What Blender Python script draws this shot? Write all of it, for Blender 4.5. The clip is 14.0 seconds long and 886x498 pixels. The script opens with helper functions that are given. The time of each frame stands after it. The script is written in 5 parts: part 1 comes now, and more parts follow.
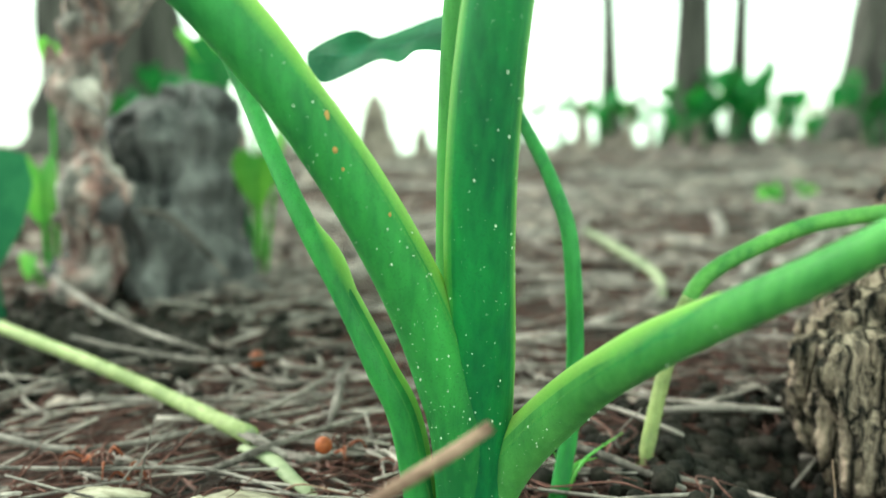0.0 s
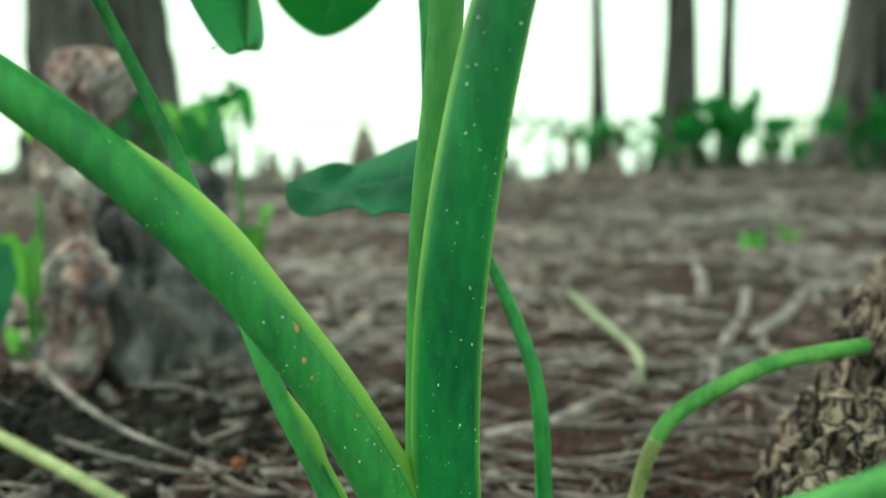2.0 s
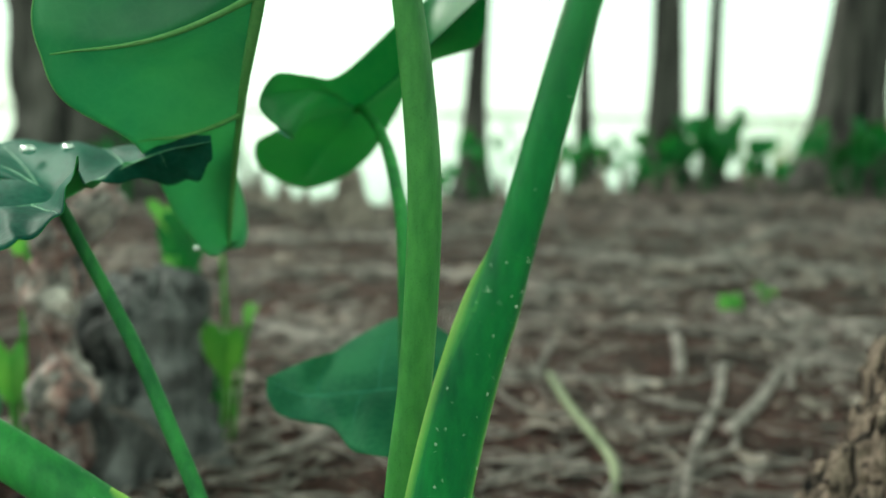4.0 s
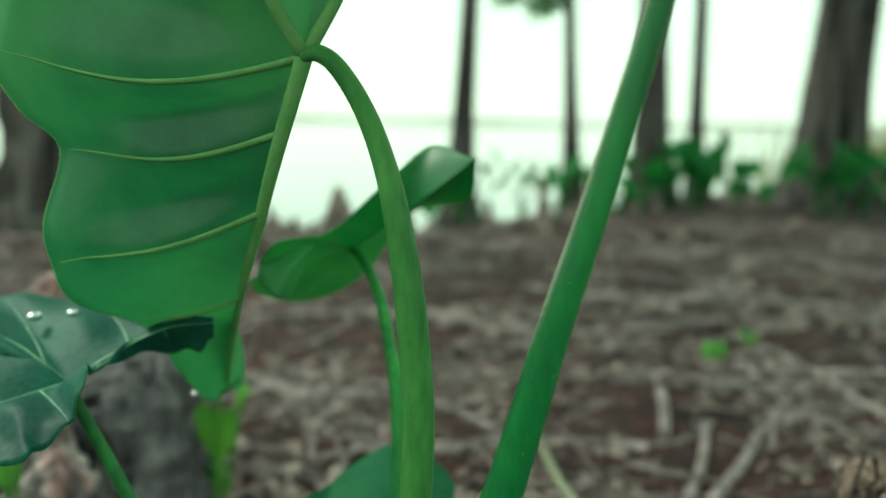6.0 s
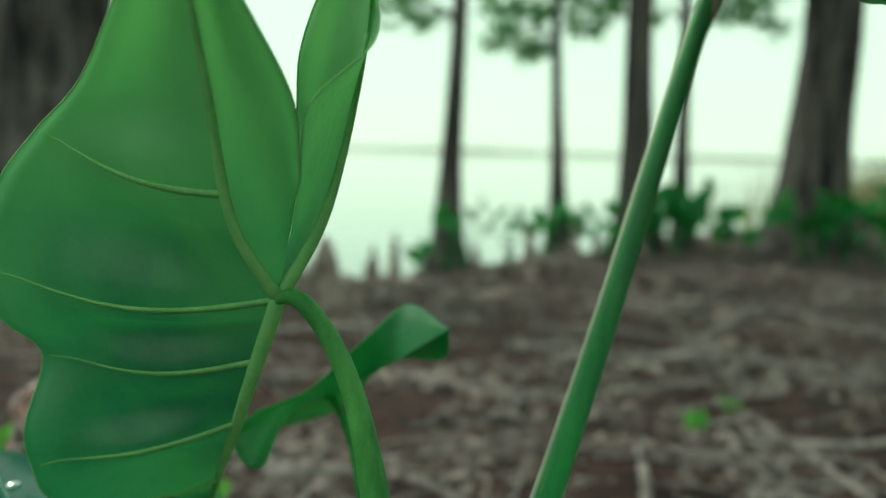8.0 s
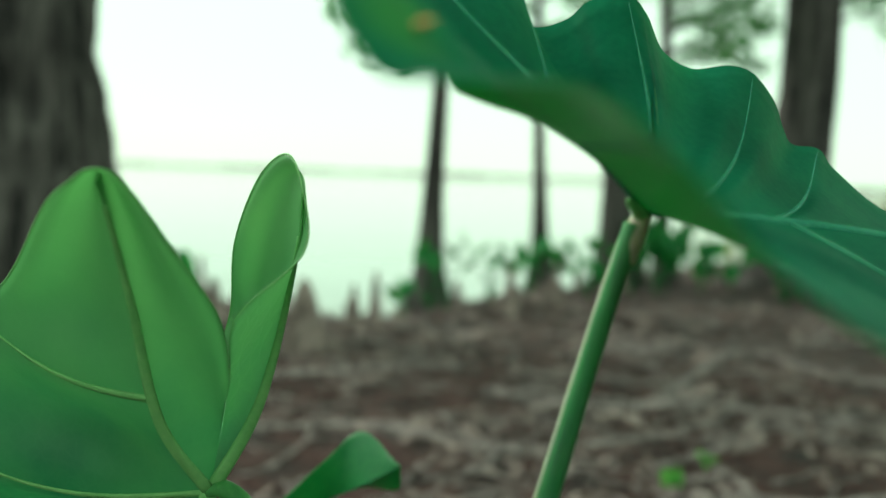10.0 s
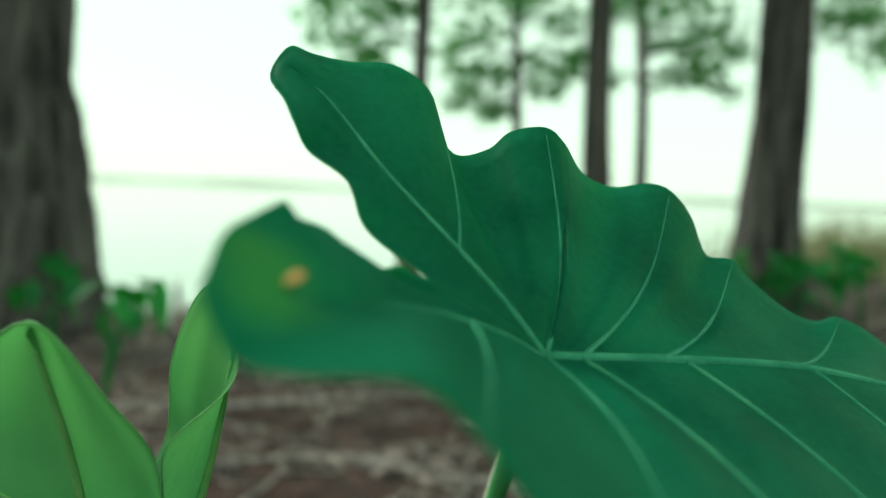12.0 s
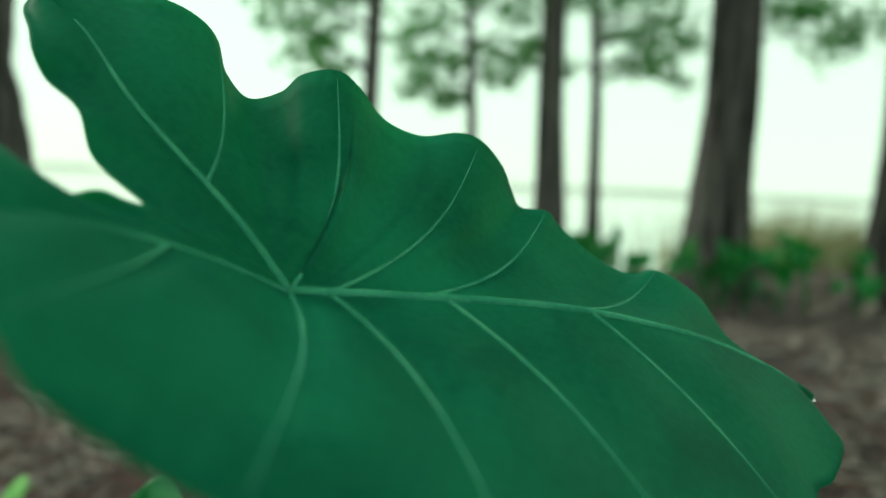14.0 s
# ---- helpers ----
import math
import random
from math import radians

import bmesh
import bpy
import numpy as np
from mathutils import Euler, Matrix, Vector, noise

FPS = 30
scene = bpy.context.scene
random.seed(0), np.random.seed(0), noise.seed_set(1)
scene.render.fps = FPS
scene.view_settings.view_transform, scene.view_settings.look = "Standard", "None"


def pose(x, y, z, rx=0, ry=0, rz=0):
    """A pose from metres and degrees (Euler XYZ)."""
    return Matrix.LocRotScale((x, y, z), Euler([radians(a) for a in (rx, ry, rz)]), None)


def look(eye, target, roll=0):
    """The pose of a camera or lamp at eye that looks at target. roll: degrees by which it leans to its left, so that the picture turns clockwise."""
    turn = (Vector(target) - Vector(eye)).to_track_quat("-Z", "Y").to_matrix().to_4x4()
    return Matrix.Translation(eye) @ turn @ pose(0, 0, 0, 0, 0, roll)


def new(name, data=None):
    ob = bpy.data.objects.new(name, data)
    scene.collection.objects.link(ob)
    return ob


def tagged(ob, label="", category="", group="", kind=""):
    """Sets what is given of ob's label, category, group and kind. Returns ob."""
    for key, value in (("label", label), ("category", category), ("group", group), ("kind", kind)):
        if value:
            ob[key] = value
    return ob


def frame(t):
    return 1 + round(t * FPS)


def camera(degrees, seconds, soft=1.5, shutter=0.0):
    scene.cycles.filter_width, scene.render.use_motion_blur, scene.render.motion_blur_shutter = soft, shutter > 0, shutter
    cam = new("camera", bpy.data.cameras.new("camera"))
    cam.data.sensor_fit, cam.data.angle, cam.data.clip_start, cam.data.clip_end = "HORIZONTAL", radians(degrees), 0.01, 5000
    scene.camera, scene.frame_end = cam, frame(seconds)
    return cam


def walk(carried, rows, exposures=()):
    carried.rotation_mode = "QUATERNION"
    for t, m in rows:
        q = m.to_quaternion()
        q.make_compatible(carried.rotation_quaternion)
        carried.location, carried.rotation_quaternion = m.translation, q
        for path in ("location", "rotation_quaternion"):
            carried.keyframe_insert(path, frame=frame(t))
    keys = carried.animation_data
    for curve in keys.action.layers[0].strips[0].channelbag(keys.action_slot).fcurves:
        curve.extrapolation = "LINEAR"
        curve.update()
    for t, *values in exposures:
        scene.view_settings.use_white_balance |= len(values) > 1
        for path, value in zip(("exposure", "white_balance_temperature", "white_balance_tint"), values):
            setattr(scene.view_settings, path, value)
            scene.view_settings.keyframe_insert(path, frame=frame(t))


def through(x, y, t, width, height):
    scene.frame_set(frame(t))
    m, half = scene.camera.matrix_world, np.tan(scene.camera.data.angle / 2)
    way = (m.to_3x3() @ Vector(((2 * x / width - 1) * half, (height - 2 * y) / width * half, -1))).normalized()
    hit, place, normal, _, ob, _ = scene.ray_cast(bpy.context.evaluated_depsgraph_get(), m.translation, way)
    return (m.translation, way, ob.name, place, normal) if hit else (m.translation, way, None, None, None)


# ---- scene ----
cam = camera(59.7, 14.0)
PATH = [
    (0, (0.1178, -0.0364, 0.2445), (-0.1299, 1.9154, -0.1144), 0.17),
    (0.5, (0.1195, -0.0375, 0.2616), (-0.1243, 1.9168, -0.0868), 0.31),
    (1, (0.1180, -0.0355, 0.2905), (-0.1146, 1.9199, -0.0595), 0.42),
    (1.5, (0.1259, -0.0322, 0.3140), (-0.1087, 1.9248, -0.0254), 0.48),
    (2, (0.1302, -0.0335, 0.3404), (-0.0967, 1.9262, 0.0118), 0.31),
    (2.5, (0.1371, -0.0260, 0.3879), (-0.0857, 1.9320, 0.0466), 0.43),
    (3, (0.1359, -0.0190, 0.4333), (-0.0762, 1.9385, 0.0823), 0.68),
    (5.3, (0.1332, -0.0297, 0.5894), (-0.0368, 1.9350, 0.2561), 1.44),
    (5.5, (0.1326, -0.0281, 0.5994), (-0.0373, 1.9363, 0.2644), 1.29),
    (6, (0.1298, -0.0295, 0.6316), (-0.0297, 1.9373, 0.3057), 1.23),
    (6.5, (0.1312, -0.0288, 0.6558), (-0.0201, 1.9408, 0.3428), 1.29),
    (7, (0.1310, -0.0297, 0.6773), (-0.0112, 1.9438, 0.3854), 1.27),
    (7.5, (0.1341, -0.0303, 0.7131), (-0.0009, 1.9459, 0.4368), 1.39),
    (8, (0.1384, -0.0310, 0.7454), (0.0058, 1.9485, 0.4923), 1.70),
    (8.2, (0.1384, -0.0327, 0.7575), (0.0120, 1.9476, 0.5079), 1.84),
    (10.3, (0.1645, -0.0167, 0.8449), (0.0725, 1.9737, 0.6720), 2.25),
    (10.5, (0.1654, -0.0186, 0.8509), (0.0786, 1.9731, 0.6907), 2.37),
    (11, (0.1710, -0.0242, 0.8696), (0.0932, 1.9685, 0.7186), 2.37),
    (11.5, (0.1827, -0.0315, 0.8924), (0.1111, 1.9612, 0.7379), 2.27),
    (12, (0.1905, -0.0327, 0.8955), (0.1359, 1.9610, 0.7458), 2.22),
    (12.5, (0.2142, -0.0319, 0.8956), (0.1730, 1.9619, 0.7430), 2.32),
    (13, (0.2399, -0.0305, 0.8937), (0.2173, 1.9627, 0.7306), 2.49),
    (13.5, (0.2680, -0.0298, 0.8853), (0.2703, 1.9630, 0.7154), 2.58),
    (14, (0.2880, -0.0275, 0.8739), (0.3225, 1.9651, 0.7045), 2.55),
]
EXPOSURES = [(t, stops, 6500, 5) for t, stops in ((0.0, 1.02), (1.5, 0.58), (3.0, 0.1), (5.3, 0.14), (6.0, -0.1), (7.0, -0.36), (8.2, -0.34), (10.3, -0.18), (12.0, -0.18), (14.0, -0.24))]
walk(cam, [(t, look(eye, target, roll)) for t, eye, target, roll in PATH], EXPOSURES)
cam.data.dof.use_dof = True
cam.data.dof.focus_distance = 0.42
cam.data.dof.aperture_fstop = 3.5

# ---- world and light ----
world = bpy.data.worlds.new("overcast_sky")
scene.world = world
world.use_nodes = True
wn, wl = world.node_tree.nodes, world.node_tree.links
sky = wn.new("ShaderNodeTexSky")
sky.sky_type = "NISHITA"
sky.sun_disc = False
sky.sun_elevation, sky.sun_rotation = radians(38.2), radians(-66.8)
dim = wn.new("ShaderNodeVectorMath")
dim.operation = "SCALE"
dim.inputs["Scale"].default_value = 0.12
haze = wn.new("ShaderNodeMix")
haze.data_type = "RGBA"
haze.inputs[0].default_value = 0.88
haze.inputs["B"].default_value = (0.825, 1.09, 0.835, 1)
wl.new(sky.outputs[0], dim.inputs[0])
wl.new(dim.outputs[0], haze.inputs["A"])
wl.new(haze.outputs["Result"], wn["Background"].inputs["Color"])
wn["Background"].inputs["Strength"].default_value = 1.42
sun_data = bpy.data.lights.new("sun", "SUN")
sun_data.energy, sun_data.angle, sun_data.color = 2.7, radians(16), (0.97, 1.0, 0.88)
sun = new("sun", sun_data)
sun.matrix_world = look((-2.8, 1.2, 2.4), (0, 0, 0))


# ---- materials ----
def material(name, dark, light, scale=20.0, fine=180.0, rough=0.7, bump=0.3, depth=0.004, stretch=(1, 1, 1), vary=0.25, through=0.0, spec=0.3, sss=0.0, trans=None, crack=0.0, net=0.0, dots=0.0):
    """Two scales of grain between two colours, a fine relief, and a small shift from piece to piece."""
    m = bpy.data.materials.new(name)
    m.use_nodes = True
    n, l = m.node_tree.nodes, m.node_tree.links
    b = n["Principled BSDF"]
    co, mp = n.new("ShaderNodeTexCoord"), n.new("ShaderNodeMapping")
    mp.inputs["Scale"].default_value = stretch
    l.new(co.outputs["Object"], mp.inputs[0])
    big, small = n.new("ShaderNodeTexNoise"), n.new("ShaderNodeTexNoise")
    big.inputs["Scale"].default_value, small.inputs["Scale"].default_value = scale, fine
    big.inputs["Detail"].default_value, small.inputs["Detail"].default_value = 5, 4
    l.new(mp.outputs[0], big.inputs["Vector"])
    l.new(mp.outputs[0], small.inputs["Vector"])
    ramp = n.new("ShaderNodeValToRGB")
    ramp.color_ramp.elements[0].position, ramp.color_ramp.elements[1].position = 0.32, 0.68
    ramp.color_ramp.elements[0].color, ramp.color_ramp.elements[1].color = (*dark, 1), (*light, 1)
    add = n.new("ShaderNodeMath")
    add.operation = "MULTIPLY_ADD"
    add.inputs[1].default_value = 0.45
    sub = n.new("ShaderNodeMath")
    sub.operation = "MULTIPLY_ADD"
    sub.inputs[1].default_value, sub.inputs[2].default_value = 1.0, -0.22
    l.new(big.outputs[0], sub.inputs[0])
    l.new(small.outputs[0], add.inputs[0])
    l.new(sub.outputs[0], add.inputs[2])
    l.new(add.outputs[0], ramp.inputs[0])
    tone = ramp.outputs[0]
    height = add.outputs[0]
    if crack:
        vor = n.new("ShaderNodeTexVoronoi")
        vor.feature = "DISTANCE_TO_EDGE"
        vor.inputs["Scale"].default_value = crack
        warp = n.new("ShaderNodeVectorMath")
        warp.operation = "MULTIPLY_ADD"
        warp.inputs[1].default_value = (0.03, 0.03, 0.03)
        l.new(big.outputs["Color"], warp.inputs[0])
        l.new(mp.outputs[0], warp.inputs[2])
        l.new(warp.outputs[0], vor.inputs["Vector"])
        gap = n.new("ShaderNodeMapRange")
        gap.inputs["From Min"].default_value, gap.inputs["From Max"].default_value = 0.01, 0.14
        l.new(vor.outputs["Distance"], gap.inputs[0])
        deep = n.new("ShaderNodeMix")
        deep.data_type = "RGBA"
        deep.inputs["A"].default_value = (dark[0] * 0.3, dark[1] * 0.3, dark[2] * 0.35, 1)
        l.new(gap.outputs[0], deep.inputs[0])
        l.new(ramp.outputs[0], deep.inputs["B"])
        tone = deep.outputs["Result"]
        mixh = n.new("ShaderNodeMath")
        mixh.operation = "ADD"
        l.new(gap.outputs[0], mixh.inputs[0])
        l.new(add.outputs[0], mixh.inputs[1])
        height = mixh.outputs[0]
    if net:
        cell, warp = n.new("ShaderNodeTexVoronoi"), n.new("ShaderNodeVectorMath")
        cell.feature = "DISTANCE_TO_EDGE"
        cell.inputs["Scale"].default_value = net
        warp.operation = "MULTIPLY_ADD"
        warp.inputs[1].default_value = (0.02, 0.02, 0.02)
        l.new(big.outputs["Color"], warp.inputs[0])
        l.new(mp.outputs[0], warp.inputs[2])
        l.new(warp.outputs[0], cell.inputs["Vector"])
        thread = n.new("ShaderNodeMapRange")
        thread.inputs["From Max"].default_value = 0.16
        thread.inputs["To Min"].default_value, thread.inputs["To Max"].default_value = 0.10, 0.0
        l.new(cell.outputs["Distance"], thread.inputs[0])
        pale = n.new("ShaderNodeMix")
        pale.data_type = "RGBA"
        pale.inputs["B"].default_value = (light[0] * 2.6 + 0.02, light[1] * 1.7, light[2] * 1.8, 1)
        l.new(thread.outputs[0], pale.inputs[0])
        l.new(tone, pale.inputs["A"])
        tone = pale.outputs["Result"]
        swell = n.new("ShaderNodeMath")
        swell.operation = "MULTIPLY_ADD"
        swell.inputs[1].default_value = -1.5
        l.new(thread.outputs[0], swell.inputs[0])
        l.new(height, swell.inputs[2])
        height = swell.outputs[0]
    if dots:
        grit, fibre, dirt = n.new("ShaderNodeTexNoise"), n.new("ShaderNodeTexNoise"), n.new("ShaderNodeMapRange")
        long = n.new("ShaderNodeMapping")
        long.inputs["Scale"].default_value = (1, 1, 0.06)
        grit.inputs["Scale"].default_value, fibre.inputs["Scale"].default_value = dots, dots * 0.8
        grit.inputs["Detail"].default_value = 2
        l.new(co.outputs["Object"], grit.inputs["Vector"])
        l.new(co.outputs["Object"], long.inputs[0])
        l.new(long.outputs[0], fibre.inputs["Vector"])
        dirt.inputs["From Min"].default_value, dirt.inputs["From Max"].default_value = 0.56, 0.70
        dirt.inputs["To Max"].default_value = 0.4
        l.new(grit.outputs[0], dirt.inputs[0])
        mottle = n.new("ShaderNodeMix")
        mottle.data_type = "RGBA"
        mottle.inputs["B"].default_value = (dark[0] * 1.2, dark[1] * 0.75, dark[2] * 0.8, 1)
        l.new(dirt.outputs[0], mottle.inputs[0])
        l.new(tone, mottle.inputs["A"])
        tone = mottle.outputs["Result"]
        line = n.new("ShaderNodeMath")
        line.operation = "MULTIPLY_ADD"
        line.inputs[1].default_value = 0.8
        l.new(fibre.outputs[0], line.inputs[0])
        l.new(height, line.inputs[2])
        height = line.outputs[0]
    info, hsv = n.new("ShaderNodeObjectInfo"), n.new("ShaderNodeHueSaturation")
    isl = n.new("ShaderNodeNewGeometry")
    both = n.new("ShaderNodeMath")
    both.operation = "ADD"
    l.new(info.outputs["Random"], both.inputs[0])
    l.new(isl.outputs["Random Per Island"], both.inputs[1])
    val = n.new("ShaderNodeMapRange")
    val.inputs["From Max"].default_value = 2.0
    val.inputs["To Min"].default_value, val.inputs["To Max"].default_value = 1 - vary, 1 + vary
    l.new(both.outputs[0], val.inputs[0])
    l.new(val.outputs[0], hsv.inputs["Value"])
    l.new(tone, hsv.inputs["Color"])
    l.new(hsv.outputs[0], b.inputs["Base Color"])
    b.inputs["Roughness"].default_value = rough
    b.inputs["Specular IOR Level"].default_value = spec
    if sss:
        b.inputs["Subsurface Weight"].default_value = sss
        b.inputs["Subsurface Radius"].default_value = (0.6, 1.0, 0.3)
        b.inputs["Subsurface Scale"].default_value = 0.008
    bp = n.new("ShaderNodeBump")
    bp.inputs["Strength"].default_value, bp.inputs["Distance"].default_value = bump, depth
    l.new(height, bp.inputs["Height"])
    l.new(bp.outputs[0], b.inputs["Normal"])
    if through:
        tr, mix = n.new("ShaderNodeBsdfTranslucent"), n.new("ShaderNodeMixShader")
        glow = n.new("ShaderNodeHueSaturation")
        glow.inputs["Value"].default_value, glow.inputs["Saturation"].default_value = 1.5, 1.1
        glow.inputs["Hue"].default_value = 0.47
        if trans:
            glow.inputs["Hue"].default_value, glow.inputs["Value"].default_value, glow.inputs["Saturation"].default_value = 0.5, 1.0, 1.0
            tint = n.new("ShaderNodeMix")
            tint.data_type = "RGBA"
            tint.inputs["A"].default_value = (trans[0] * 0.35, trans[1] * 0.62, trans[2] * 1.1, 1)
            tint.inputs["B"].default_value = (*trans, 1)
            l.new(add.outputs[0], tint.inputs[0])
            l.new(tint.outputs["Result"], glow.inputs["Color"])
        else:
            l.new(hsv.outputs[0], glow.inputs["Color"])
        l.new(glow.outputs[0], tr.inputs["Color"])
        mix.inputs[0].default_value = through
        l.new(b.outputs[0], mix.inputs[1])
        l.new(tr.outputs[0], mix.inputs[2])
        l.new(mix.outputs[0], n["Material Output"].inputs["Surface"])
    return m


SOIL = material("soil", (0.003, 0.0022, 0.0022), (0.062, 0.029, 0.027), 7, 90, 0.95, 1.0, 0.01, spec=0.1)
NEEDLE = material("dry_needle", (0.040, 0.016, 0.014), (0.225, 0.098, 0.090), 30, 200, 0.9, 0.2, 0.0005, vary=0.6, spec=0.1)
STRAW = material("pale_straw", (0.060, 0.047, 0.046), (0.340, 0.276, 0.272), 30, 250, 0.85, 0.2, 0.0005, vary=0.65, spec=0.15)
TWIG = material("weathered_twig", (0.042, 0.033, 0.033), (0.305, 0.246, 0.244), 25, 260, 0.85, 0.6, 0.001, vary=0.65, spec=0.15)
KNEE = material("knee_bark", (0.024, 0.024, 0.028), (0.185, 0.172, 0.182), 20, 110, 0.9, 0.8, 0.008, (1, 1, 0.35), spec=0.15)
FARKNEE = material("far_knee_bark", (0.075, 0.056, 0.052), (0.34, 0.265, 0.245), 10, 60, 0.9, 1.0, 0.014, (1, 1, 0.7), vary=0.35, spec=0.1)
STUMPBARK = material("peeling_bark", (0.014, 0.010, 0.010), (0.42, 0.295, 0.25), 44, 240, 0.8, 1.0, 0.004, (2.4, 2.4, 0.5), vary=0.5, spec=0.2, crack=20)
BARK = material("cypress_bark", (0.013, 0.012, 0.013), (0.112, 0.100, 0.096), 5, 30, 0.95, 1.0, 0.02, (2.5, 2.5, 0.22), vary=0.2, spec=0.1)
STEM = material("petiole_green", (0.014, 0.130, 0.038), (0.048, 0.300, 0.066), 22, 170, 0.5, 0.35, 0.0008, (1, 1, 0.3), 0.08, spec=0.22, sss=0.3, dots=1000)
YSTEM = material("yellowish_petiole", (0.032, 0.165, 0.042), (0.100, 0.340, 0.085), 22, 170, 0.5, 0.35, 0.0008, (1, 1, 0.3), 0.08, spec=0.22, sss=0.3, dots=1000)
HUMUS = material("black_humus", (0.004, 0.004, 0.004), (0.028, 0.022, 0.020), 60, 300, 0.9, 0.8, 0.002, vary=0.5, spec=0.15)
SHEATH = material("sheath_green", (0.014, 0.130, 0.038), (0.042, 0.300, 0.062), 22, 170, 0.48, 0.3, 0.0007, (1, 1, 0.3), 0.08, spec=0.3, sss=0.35, dots=1000)


def margin(m, col, lo=0.42, hi=1.08):
    """Blend a stem's green towards another colour at the outer margin of a wrapped strip."""
    n, l = m.node_tree.nodes, m.node_tree.links
    uv, sep, no, ad, rp, mx = (n.new("ShaderNode" + k) for k in ("UVMap", "SeparateXYZ", "TexNoise", "Math", "ValToRGB", "Mix"))
    no.inputs["Scale"].default_value = 260.0
    ad.operation = "MULTIPLY_ADD"
    ad.inputs[1].default_value = 0.5
    mx.data_type = "RGBA"
    rp.color_ramp.elements[0].position, rp.color_ramp.elements[0].color = lo, (1, 1, 1, 1)
    rp.color_ramp.elements[1].position, rp.color_ramp.elements[1].color = hi, (0, 0, 0, 1)
    mx.inputs["B"].default_value = (*col, 1)
    l.new(uv.outputs[0], sep.inputs[0])
    l.new(no.outputs[0], ad.inputs[0])
    l.new(sep.outputs[0], ad.inputs[2])
    l.new(ad.outputs[0], rp.inputs[0])
    l.new(rp.outputs[0], mx.inputs[0])
    hsv = [k for k in n if k.bl_idname == "ShaderNodeHueSaturation"][0]
    l.new(hsv.outputs[0], mx.inputs["A"])
    l.new(mx.outputs["Result"], n["Principled BSDF"].inputs["Base Color"])


# the sheath's own yellow-green margin, widened to paint the backlit stem edge
margin(SHEATH, (0.32, 0.54, 0.11), 0.36, 1.2)
WAX = material("waxy_bloom", (0.005, 0.15, 0.045), (0.020, 0.34, 0.070), 16, 170, 0.5, 0.12, 0.0006, (1, 1, 0.25), 0.08, spec=0.25, sss=0.3)
margin(WAX, (0.46, 0.46, 0.37), 0.5, 1.2)
LEAF = material("leaf_upper", (0.002, 0.075, 0.047), (0.008, 0.155, 0.090), 12, 220, 0.55, 0.15, 0.0008, vary=0.06, through=0.40, spec=0.04, trans=(0.13, 0.60, 0.20), net=75)
UNDER = material("leaf_under", (0.018, 0.20, 0.068), (0.045, 0.32, 0.10), 14, 200, 0.36, 0.12, 0.0006, vary=0.08, through=0.5, spec=0.4, trans=(0.18, 0.62, 0.14))
THIN = material("thin_leaf_upper", (0.045, 0.165, 0.090), (0.105, 0.30, 0.165), 22, 90, 0.5, 0.9, 0.004, (1.0, 1.0, 0.45), vary=0.06, through=0.50, spec=0.35, trans=(0.30, 0.72, 0.31), net=130)
THINUNDER = material("thin_leaf_under", (0.010, 0.100, 0.056), (0.062, 0.26, 0.135), 6, 45, 0.33, 0.25, 0.0012, vary=0.06, through=0.52, spec=0.6, trans=(0.29, 0.74, 0.30), net=130)
VEIN = material("leaf_vein", (0.014, 0.140, 0.086), (0.040, 0.215, 0.130), 40, 300, 0.6, 0.05, 0.0003, vary=0.08, spec=0.06, sss=0.2)
PALEVEIN = material("pale_leaf_vein", (0.17, 0.43, 0.14), (0.25, 0.52, 0.20), 40, 300, 0.5, 0.05, 0.0003, vary=0.06, through=0.35, spec=0.25, trans=(0.44, 0.85, 0.32))
MIDLEAF = material("small_leaf_upper", (0.010, 0.085, 0.045), (0.030, 0.160, 0.075), 14, 220, 0.6, 0.2, 0.001, vary=0.06, through=0.16, spec=0.04, trans=(0.12, 0.42, 0.14))
TEAL = material("glossy_leaf_upper", (0.003, 0.046, 0.036), (0.014, 0.108, 0.076), 14, 220, 0.5, 0.3, 0.0015, vary=0.06, through=0.12, spec=0.08, trans=(0.08, 0.45, 0.14), net=90)
TEALVEIN = material("teal_leaf_vein", (0.08, 0.26, 0.15), (0.16, 0.38, 0.23), 40, 300, 0.45, 0.05, 0.0003, vary=0.08, spec=0.3, sss=0.2)
YOUNG = material("young_leaf", (0.05, 0.30, 0.05), (0.16, 0.46, 0.09), 14, 150, 0.45, 0.1, 0.0006, vary=0.3, through=0.4, spec=0.35)
SHORELEAF = material("shore_leaf", (0.010, 0.105, 0.036), (0.036, 0.235, 0.065), 8, 90, 0.5, 0.1, 0.001, vary=0.4, through=0.3, spec=0.12)
FOLIAGE = material("cypress_foliage", (0.03, 0.13, 0.035), (0.09, 0.28, 0.07), 6, 60, 0.7, 0.1, 0.001, vary=0.5, through=0.5, spec=0.2, trans=(0.25, 0.55, 0.14))
STALK = material("cut_stalk", (0.17, 0.20, 0.090), (0.36, 0.385, 0.20), 18, 160, 0.65, 0.3, 0.001, spec=0.15, sss=0.2)
YSTALK = material("fading_stalk", (0.10, 0.14, 0.05), (0.33, 0.36, 0.16), 14, 120, 0.6, 0.3, 0.0008, spec=0.2, sss=0.2, dots=300)
PSTALK = material("pale_stalk", (0.12, 0.14, 0.085), (0.29, 0.30, 0.20), 12, 120, 0.6, 0.2, 0.0008, spec=0.3)
REDTWIG = material("red_twig", (0.14, 0.07, 0.055), (0.40, 0.24, 0.19), 60, 300, 0.7, 0.4, 0.0008, spec=0.3)
